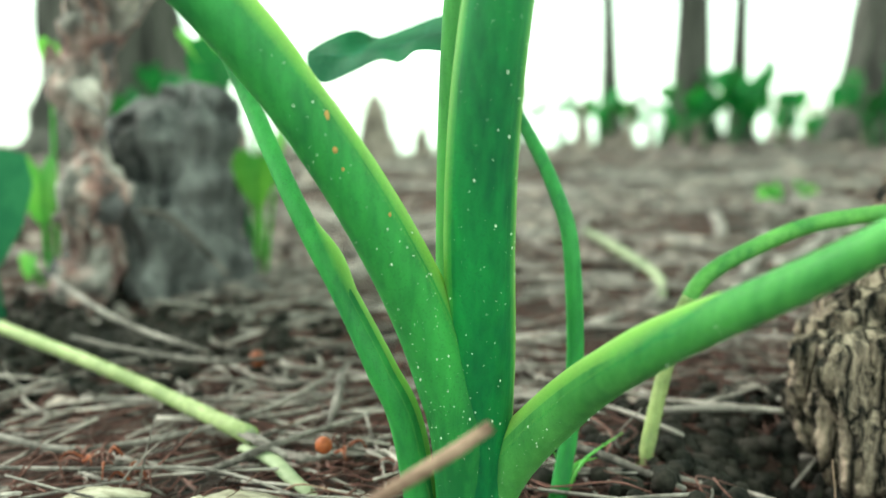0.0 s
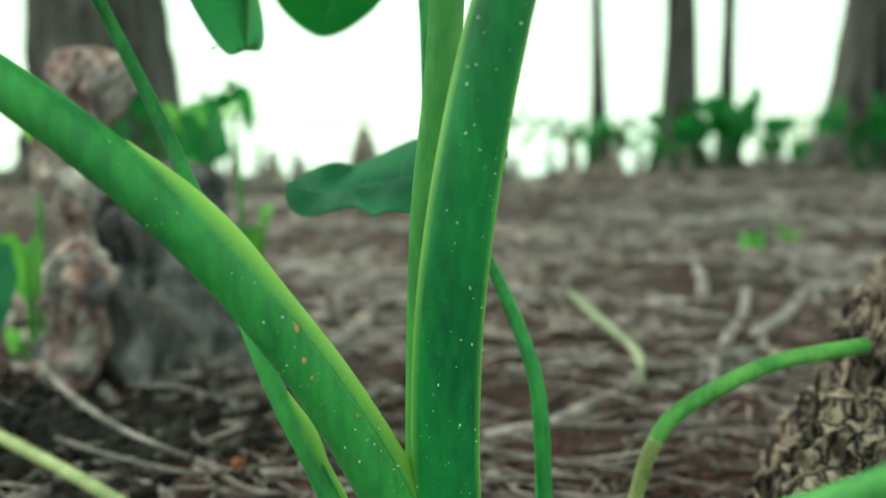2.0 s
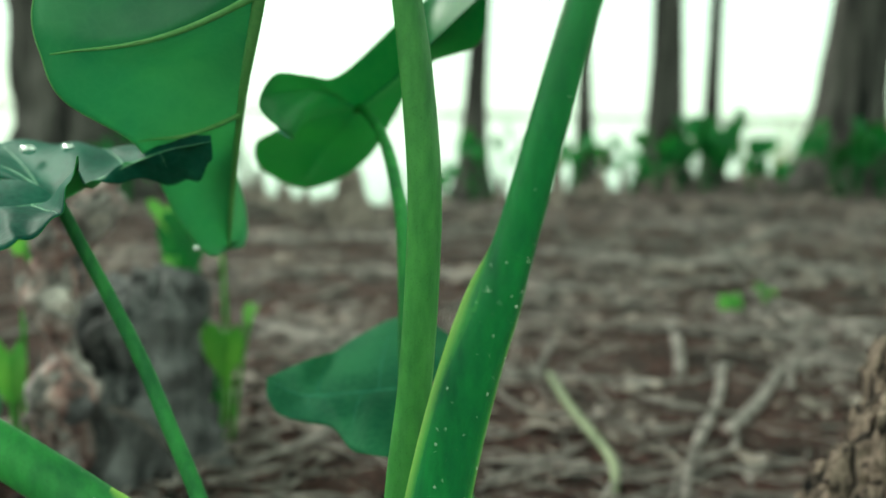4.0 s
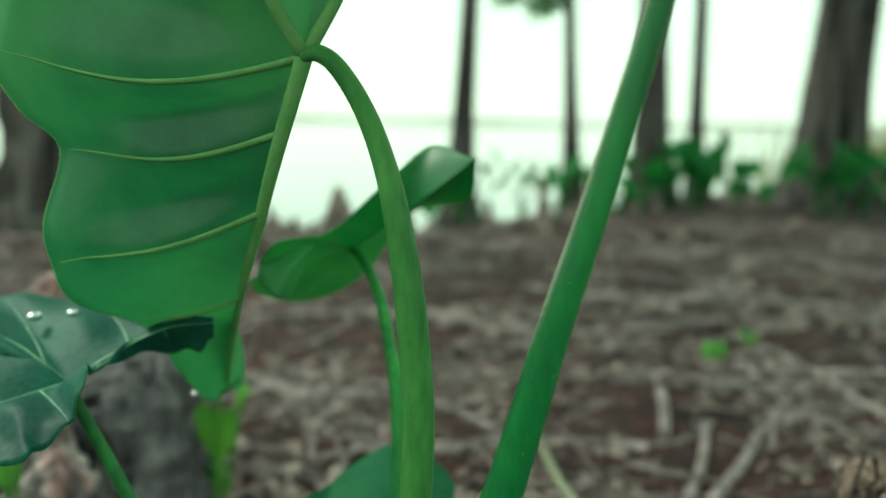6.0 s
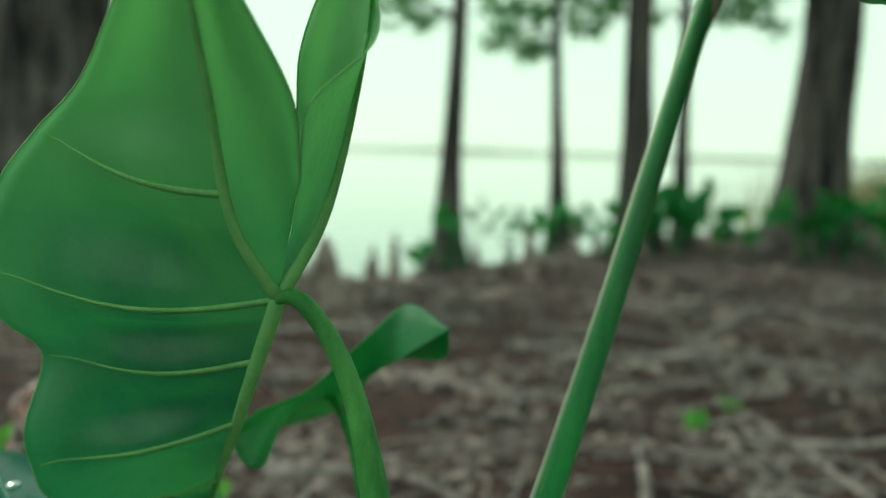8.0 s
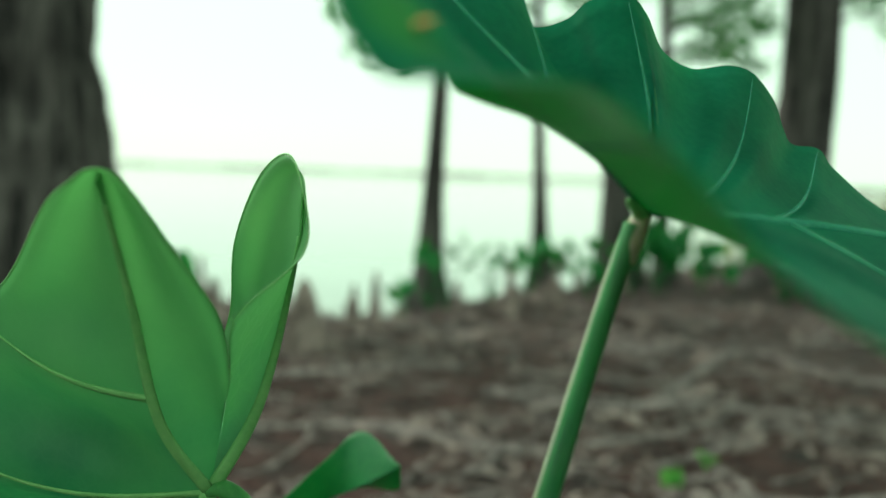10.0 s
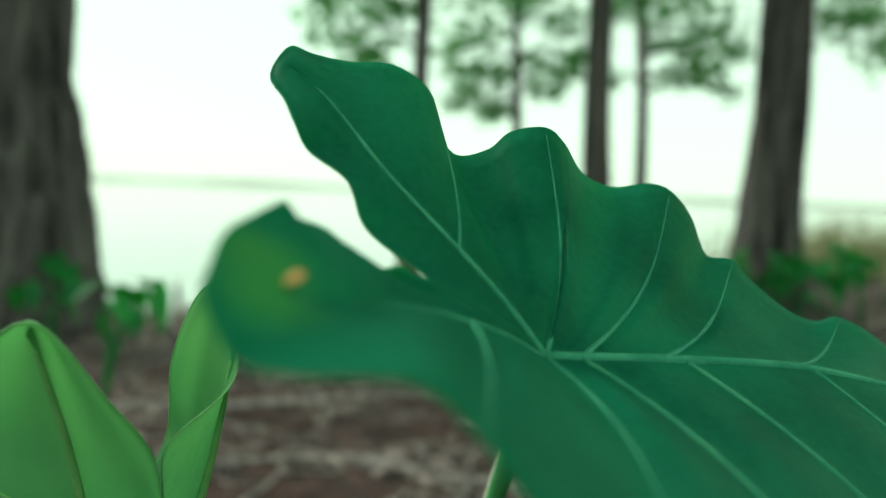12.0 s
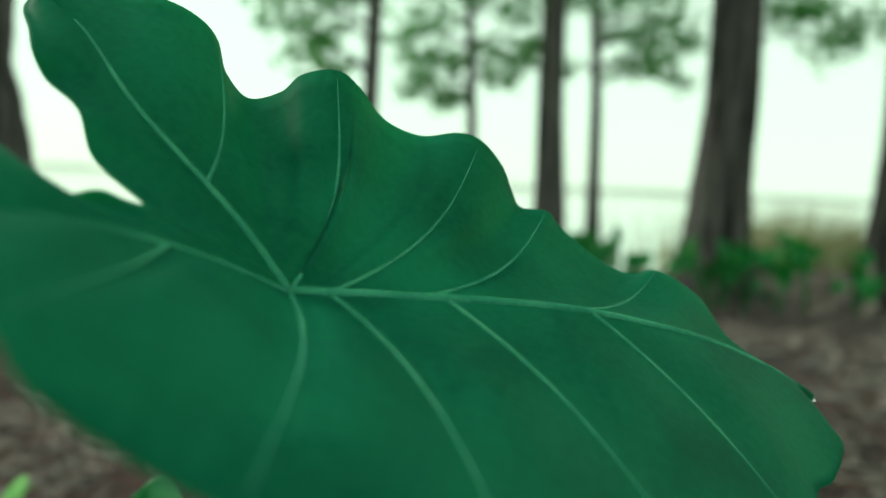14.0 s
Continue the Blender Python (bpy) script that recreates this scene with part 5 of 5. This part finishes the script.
for k in range(1900):
    y = 0.25 + 3.9 * rng.random() ** 1.5
    x = rng.uniform(-0.5 - 0.55 * y, 0.5 + 0.6 * y)
    if bare(x, y) or open_soil(x, y):
        continue
    stick(bm, x, y, rng.uniform(0.06, 0.26), rng.uniform(0.0008, 0.002) * (1 + 0.5 * y), rng.gauss(0, 0.7), rng, 0.12, rng.uniform(0.0, 0.012), 4, 2, rng.uniform(-0.2, 0.2))
for k in range(900):
    x, y = rng.uniform(-3.2, 3.6), rng.uniform(-2.2, 5.6)
    if y < 0.9 and -0.6 < x < 0.8:
        continue
    stick(bm, x, y, rng.uniform(0.08, 0.45), rng.uniform(0.0015, 0.007), rng.uniform(0, 6.28), rng, 0.2, 0.0, 5, 3)
for k in range(130):
    y = rng.uniform(0.48, 1.9)
    x = rng.uniform(-0.25 - 0.45 * y, 0.3 + 0.45 * y)
    if (abs(x - 0.08) < 0.10 and y < 0.5) or (x > 0.15 and y < 0.8) or (x < -0.28 and 0.66 < y < 1.1):
        continue
    stick(bm, x, y, rng.uniform(0.18, 0.50), rng.uniform(0.0010, 0.0030), rng.gauss(0.1, 0.95), rng, 0.14, rng.uniform(0.002, 0.020), 6, 6, rng.uniform(-0.05, 0.05))
part("straw_litter", bm, STRAW, None, "pale dry straw and thin twigs on the soil", "stuff")["category"] = "straw"
bm = bmesh.new()
for k in range(9000):
    y = 0.28 + 4.6 * rng.random() ** 1.3
    x = rng.uniform(-0.5 - 0.55 * y, 0.5 + 0.6 * y)
    if k > 5200:
        x, y = rng.uniform(-3.2, 3.6), rng.uniform(-2.2, 5.4)
    if bare(x, y, -0.15) or open_soil(x, y) or (abs(y) < 1.1 and rng.random() < 0.8):
        continue
    s = (rng.uniform(0.004, 0.013) if rng.random() < 0.85 else rng.uniform(0.012, 0.024)) * (1 + 0.45 * abs(y))
    e = Euler((rng.gauss(0, 0.35), rng.gauss(0, 0.35), rng.uniform(0, 6.28))).to_matrix()
    p = Vector((x, y, ground_z(x, y) + s * 0.3))
    low = [bm.verts.new(p + e @ Vector((s * math.cos(a) * rng.uniform(0.6, 1.5), s * math.sin(a) * rng.uniform(0.3, 0.7), 0))) for a in (0, 1.2, 2.4, 3.7, 5.0)]
    tip = bm.verts.new(p + e @ Vector((0, 0, s * 0.25)))
    for i in range(5):
        bm.faces.new((low[i], low[(i + 1) % 5], tip))
part("chip_litter", bm, CHIP, None, "flat scraps of bark and dead leaf on the soil", "stuff")["category"] = "litter"
bm = bmesh.new()
for k in range(900):
    x, y = rng.gauss(0.29, 0.06), rng.gauss(0.51, 0.06)
    s = rng.uniform(0.002, 0.009)
    lump(bm, (x, y, ground_z(x, y) + rng.uniform(0.3, 1.6) * s), (s * rng.uniform(0.7, 1.4), s, s * rng.uniform(0.6, 1.0)), 6, 4, rng.uniform(0, 6))
for k in range(1300):
    x, y = rng.gauss(-0.40, 0.13), rng.gauss(0.78, 0.08)
    s = rng.uniform(0.003, 0.011)
    lump(bm, (x, y, ground_z(x, y) + rng.uniform(0.3, 1.6) * s), (s * rng.uniform(0.7, 1.4), s, s * rng.uniform(0.6, 1.0)), 6, 4, rng.uniform(0, 6))
part("soil_crumbs", bm, HUMUS, None, "black crumbly humus beside the knees", "stuff")["category"] = "soil"
for k in range(230):
    y = 0.45 + 4.2 * (k / 230) ** 1.2
    x = rng.uniform(-0.35 - 0.5 * y, 0.4 + 0.55 * y)
    if abs(x - 0.07) < 0.07 and abs(y - 0.41) < 0.08:
        x += 0.15
    if open_soil(x, y) or (bare(x, y) and k % 3):
        continue
    bm = bmesh.new()
    stick(bm, x, y, rng.uniform(0.08, 0.34) * (1 + 0.25 * y), rng.uniform(0.0014, 0.0050) * (0.55 + 0.75 * y), rng.gauss(0, 0.8), rng, 0.11, rng.uniform(0, 0.008), 7, 4)
    tagged(part("fallen_twig", bm, TWIG), "weathered grey-brown twig lying in the litter", "twig", "fallen twigs")

# roots that snake over the ground
def root(r, *pts, lift=0.0):
    bm = bmesh.new()
    line = spline([(x, y, 0) for x, y in pts], 9)
    for p in line:
        p[2] = ground_z(p[0], p[1]) + r * 0.4 + lift + 0.006 * noise.noise((p[0] * 7, p[1] * 7, 1.5))
    sweep(bm, line, (r * 0.9, r, r * 0.55), 9, shape=lambda a, s: 1 + 0.22 * noise.noise((math.cos(a), math.sin(a), s * 14 + r * 900)))
    tagged(part("surface_root", bm, TWIG), "pale weathered root snaking over the ground", "root", "surface roots")


root(0.013, (-0.55, 1.8), (-0.3, 1.68), (-0.1, 1.72), (0.14, 1.5))
root(0.012, (0.5, 1.25), (0.6, 1.42), (0.72, 1.62), (0.86, 1.7))
root(0.013, (0.85, 2.36), (0.92, 2.1), (0.98, 1.8), (1.06, 1.5))
root(0.022, (0.9, 3), (1.2, 3.5), (1.55, 3.9), (1.85, 3.4), (2.2, 3.3))
root(0.01, (0.58, 1.62), (0.52, 1.4), (0.42, 1.15), (0.36, 0.93))
root(0.01, (0.05, 1.4), (0.25, 1.47), (0.46, 1.48), (0.6, 1.62))
root(0.009, (-0.62, 0.98), (-0.47, 0.93), (-0.33, 0.8), (-0.2, 0.745))
root(0.018, (-0.7, 2.3), (-0.2, 2.5), (0.3, 2.35), (0.9, 2.6))
root(0.02, (0.2, 3), (0.6, 2.85), (1.1, 2.95), (1.7, 2.7))
root(0.012, (-0.32, 1.3), (-0.19, 1.26), (0, 1.38), (0.16, 1.47))
root(0.014, (0.75, 2), (1.05, 1.99), (1.4, 2.1))
root(0.022, (-1.2, 2.9), (-0.5, 3.1), (0.1, 3.4))
root(0.01, (0.3, 1.92), (0.45, 1.9), (0.62, 1.97))
root(0.0055, (-0.478, 0.856), (-0.332, 0.76), (-0.231, 0.692), (-0.158, 0.653))
root(0.0045, (-0.56, 0.764), (-0.473, 0.825), (-0.382, 0.823), (-0.226, 0.757), (-0.153, 0.726))
root(0.005, (-0.39, 0.837), (-0.356, 0.9), (-0.308, 0.962))
root(0.008, (-0.204, 0.581), (-0.216, 0.644), (-0.202, 0.742), (-0.174, 0.869))
root(0.0045, (-0.165, 0.518), (-0.127, 0.558), (-0.108, 0.599), (-0.078, 0.683))
root(0.0035, (-0.303, 0.605), (-0.237, 0.589), (-0.185, 0.572), (-0.125, 0.588), (-0.055, 0.614))
root(0.0045, (-0.44, 0.696), (-0.443, 0.744), (-0.459, 0.827))
root(0.004, (-0.381, 0.65), (-0.363, 0.713))
root(0.0022, (0.15, 0.562), (0.186, 0.624), (0.238, 0.749))
root(0.004, (0.188, 0.769), (0.262, 0.785), (0.382, 0.802))
root(0.011, (0.084, 0.795), (0.157, 0.845), (0.269, 0.967), (0.333, 0.993))
root(0.0045, (0.332, 0.795), (0.397, 1.058), (0.525, 1.436))
root(0.016, (0.04, 1.369), (0.189, 1.474))
root(0.013, (0.476, 1.529), (0.51, 1.726), (0.527, 1.942))
root(0.01, (0.322, 1.42), (0.453, 1.489))
root(0.008, (0.683, 1.499), (0.74, 1.66), (0.813, 1.815))
root(0.012, (0.703, 2.239), (0.867, 2.343), (1.086, 2.508))
root(0.013, (0.676, 1.876), (0.861, 1.874), (1.105, 1.88))
root(0.013, (-0.514, 1.769), (-0.357, 1.66), (-0.238, 1.651), (-0.136, 1.74))
root(0.008, (-0.212, 1.306), (-0.255, 1.476), (-0.234, 1.676))

# single things near the plant
bm = bmesh.new()
line = spline(((-0.60, 0.755, 0.028), (-0.43, 0.668, 0.021), (-0.25, 0.572, 0.014), (-0.085, 0.465, 0.012)), 10)
sweep(bm, line, (0.0064, 0.0064, 0.0060, 0.0064), 14, shape=lambda a, s: 1 + 0.14 * math.exp(-((s - 0.42) / 0.012) ** 2) + 0.14 * math.exp(-((s - 0.68) / 0.012) ** 2) + 0.1 * math.exp(-((s - 1.0) / 0.02) ** 2))
stalk = thing("fallen_stalk", (-0.25, 0.575, 0.0), "yellow-green cut leaf stalk lying on the litter", "stalk")
part("stem", bm, STALK, stalk)
bm = bmesh.new()
sweep(bm, line[-1] + np.outer(np.linspace(-0.001, 0.0012, 3), (line[-1] - line[-3]) / np.linalg.norm(line[-1] - line[-3])), (0.0059, 0.0057, 0.0052), 14)
part("cut_end", bm, PSTALK, stalk, "dried pale cut face")

bent = thing("bent_stalk", (0.192, 0.485, -0.02), "bent green stalk rooted in the litter", "stalk")
BENT = spline(((0.192, 0.485, -0.03), (0.200, 0.496, 0.020), (0.212, 0.508, 0.075), (0.222, 0.510, 0.110), (0.240, 0.518, 0.132), (0.285, 0.540, 0.152), (0.324, 0.556, 0.163), (0.390, 0.580, 0.170)), 8)
bm = bmesh.new()
sweep(bm, BENT[:26], (0.0056, 0.0054, 0.0052, 0.0054, 0.0058), 12)
part("base", bm, YSTALK, bent, "yellowing lower stalk")
bm = bmesh.new()
sweep(bm, BENT[24:], (0.0057, 0.0060, 0.0062, 0.0063, 0.0064), 12)
part("stem", bm, BENTGREEN, bent)

bm = bmesh.new()
sweep(bm, spline(((0.206, 1.44, 0.015), (0.237, 1.24, 0.022), (0.289, 1.073, 0.004), (0.270, 0.97, -0.03)), 8), (0.0062, 0.0078, 0.0070, 0.0062), 10)
tagged(part("pale_stalk", bm, PSTALK, None, "pale curved stalk lying in the litter"), category="stalk")

bm = bmesh.new()
sweep(bm, spline(((0.015, 0.185, -0.01), (0.040, 0.198, 0.087), (0.102, 0.228, 0.131)), 6), (0.0034, 0.003, 0.0026), 8, shape=lambda a, s: 1 + 0.15 * noise.noise((math.cos(a), math.sin(a), s * 9)))
tagged(part("leaning_twig", bm, REDTWIG, None, "reddish-brown broken twig leaning in front of the plant"), category="twig")

for k, (x, y, z, r) in enumerate(((-0.150, 0.650, 0.006, 0.008), (-0.016, 0.414, 0.032, 0.0058))):
    bm = bmesh.new()
    lump(bm, (x, y, z), (r, r * 0.9, r), 12, 8)
    tagged(part("rusty_berry", bm, FRUIT), "small rusty orange cone scale in the litter", "cone scale", "cone scales")

for k, (x, y, z, r) in enumerate(((-0.224, 0.512, 0.4765, 0.0052), (-0.198, 0.520, 0.479, 0.004), (0.5375, 0.455, 0.744, 0.0022), (-0.129, 0.583, 0.396, 0.0030))):
    bm = bmesh.new()
    lump(bm, (x, y, z + r * 0.5), (r, r, r * 0.7), 12, 8)
    tagged(part("water_drop", bm, DROP), "clear water drop resting on a leaf", "water drop", "water drops")


def splinter(pts, r, mat, name, label, category, group="", flat=1.0, segs=7, rough=0.15):
    """One twig, blade or chip in the litter close to the eye."""
    bm = bmesh.new()
    sweep(bm, spline(pts, 6), r, segs, flat, (0, 0, 1), shape=lambda a, q: 1 + rough * noise.noise((math.cos(a) * 2, math.sin(a) * 2, q * 13 + r[0] * 3000)))
    return tagged(part(name, bm, mat), label, category, group)


rng = random.Random(77)
WISP = "thin dry brown twig standing up from the litter"
for pts in (((-0.142, 0.40, -0.02), (-0.132, 0.402, 0.020), (-0.121, 0.40, 0.053)), ((-0.160, 0.40, -0.02), (-0.138, 0.395, 0.016), (-0.105, 0.40, 0.047)), ((-0.155, 0.405, -0.01), (-0.128, 0.41, 0.012), (-0.096, 0.405, 0.044)),
            ((-0.231, 0.40, -0.02), (-0.219, 0.40, 0.006), (-0.203, 0.40, 0.026)), ((-0.236, 0.41, -0.01), (-0.200, 0.405, 0.020), (-0.186, 0.40, -0.004)), ((-0.110, 0.395, -0.02), (-0.080, 0.39, 0.010), (-0.052, 0.395, 0.003)),
            ((0.165, 0.47, -0.02), (0.171, 0.47, 0.020), (0.190, 0.475, 0.044)), ((0.355, 0.43, -0.03), (0.362, 0.43, 0.030), (0.352, 0.432, 0.085)), ((-0.050, 0.40, -0.01), (-0.030, 0.398, 0.012), (0.004, 0.40, 0.006)), ((0.300, 0.44, -0.03), (0.306, 0.44, 0.0), (0.302, 0.44, 0.030))):
    splinter(pts, (0.0008, 0.0007, 0.0004), rng.choice((NEEDLE, TWIG, REDTWIG)), "upright_twig", WISP, "twig", "upright twigs")
for pts, r in ((((-0.29, 0.46, 0.004), (-0.20, 0.445, 0.004), (-0.10, 0.50, 0.012), (-0.045, 0.60, 0.022)), 0.0026), (((-0.27, 0.415, 0.0), (-0.17, 0.405, 0.010), (-0.09, 0.410, 0.012), (0.0, 0.385, 0.004)), 0.0015), (((-0.36, 0.68, 0.010), (-0.27, 0.64, 0.012), (-0.16, 0.61, 0.016), (-0.06, 0.66, 0.022)), 0.0028),
               (((0.10, 0.50, 0.004), (0.150, 0.475, 0.012), (0.215, 0.44, 0.004)), 0.0036), (((0.205, 0.555, 0.010), (0.25, 0.548, 0.018), (0.290, 0.547, 0.018)), 0.0030), (((-0.06, 0.62, 0.006), (-0.045, 0.56, 0.012), (-0.038, 0.50, 0.004)), 0.0042), (((-0.10, 0.42, 0.004), (-0.06, 0.45, 0.014), (-0.01, 0.52, 0.010)), 0.0030),
               (((-0.50, 0.86, 0.030), (-0.40, 0.77, 0.024), (-0.30, 0.70, 0.016), (-0.20, 0.652, 0.010)), 0.0036), (((0.14, 0.78, 0.010), (0.25, 0.76, 0.022), (0.38, 0.79, 0.022)), 0.0036)):
    splinter(pts, (r, r * 0.95, r * 0.6), TWIG, "grey_twig", "smooth grey twig lying across the litter", "twig", "grey twigs")
splinter(((-0.404, 0.915, 0.111), (-0.360, 0.905, 0.104), (-0.321, 0.900, 0.072), (-0.277, 0.890, 0.031)), (0.0045, 0.0045, 0.0036, 0.003), TWIG, "leaning_branch", "grey branch leaning against a cypress knee", "branch")
for at, yaw, size in (((-0.150, 0.380, 0.004), 0.25, (0.030, 0.010)), ((-0.060, 0.386, 0.004), 0.05, (0.034, 0.011)), ((-0.088, 0.384, 0.0), -0.1, (0.016, 0.009)), ((0.135, 0.405, 0.002), 0.6, (0.020, 0.007)), ((0.110, 0.492, 0.012), 1.4, (0.014, 0.007))):
    c, d = math.cos(yaw) * size[0], math.sin(yaw) * size[0]
    splinter(((at[0] - c, at[1] - d, at[2] - 0.003), (at[0], at[1], at[2] + 0.003), (at[0] + c, at[1] + d, at[2])), (size[1] * 0.5, size[1], size[1] * 0.8, size[1] * 0.3), PALE, "wood_chip", "flat bleached wood chip in the litter", "wood chip", "wood chips", 0.25, 8, 0.4)
for at in ((-0.165, 0.415, 0.014), (-0.148, 0.41, 0.004), (-0.02, 0.46, 0.010), (0.035, 0.45, 0.006), (-0.19, 0.43, 0.004)):
    frond = thing("dry_frond", at, "crumpled rusty dead cypress frond", "dead frond", "dead fronds")
    for k in range(9):
        a, q = rng.uniform(0, 6.28), rng.uniform(0.008, 0.020)
        p = Vector(at) + Vector((rng.gauss(0, 0.005), rng.gauss(0, 0.004), 0))
        bm = bmesh.new()
        sweep(bm, spline((p, p + Vector((math.cos(a) * q * 0.6, math.sin(a) * q * 0.5, 0.005)), p + Vector((math.cos(a) * q, math.sin(a) * q, rng.uniform(-0.004, 0.004)))), 3), (0.0012, 0.0009, 0.0004), 5)
        part("leaflet", bm, FRUIT if k % 3 == 0 else NEEDLE, frond)
sprig = thing("grass_sprig", (0.145, 0.445, 0.0), "thin green grass sprig in the litter", "grass")
for k, pts in enumerate((((0.138, 0.440, -0.01), (0.150, 0.450, 0.014), (0.178, 0.474, 0.026)), ((0.140, 0.442, -0.01), (0.144, 0.45, 0.010), (0.160, 0.462, 0.012)), ((0.139, 0.444, -0.01), (0.133, 0.446, 0.016), (0.128, 0.45, 0.024)))):
    bm = bmesh.new()
    sweep(bm, spline(pts, 5), (0.0014, 0.0018, 0.0003), 6, 0.3)
    part("blade", bm, YOUNG, sprig)
husk = thing("stalk_husk", (-0.075, 0.455, 0.0), "mossy brown husk of the cut stalk in the litter", "husk")
for pts, r, mat in ((((-0.090, 0.462, 0.004), (-0.062, 0.440, 0.008), (-0.030, 0.412, 0.002), (-0.008, 0.398, -0.006)), (0.0050, 0.0062, 0.0052, 0.002), PSTALK), (((-0.098, 0.470, 0.012), (-0.074, 0.452, 0.015), (-0.050, 0.440, 0.010)), (0.003, 0.005, 0.002), TWIG)):
    bm = bmesh.new()
    sweep(bm, spline(pts, 6), r, 10, 0.55, (0, 0, 1), shape=lambda a, q: 1 + 0.3 * noise.noise((math.cos(a) * 2, math.sin(a) * 2, q * 9)))
    part("strip", bm, mat, husk)
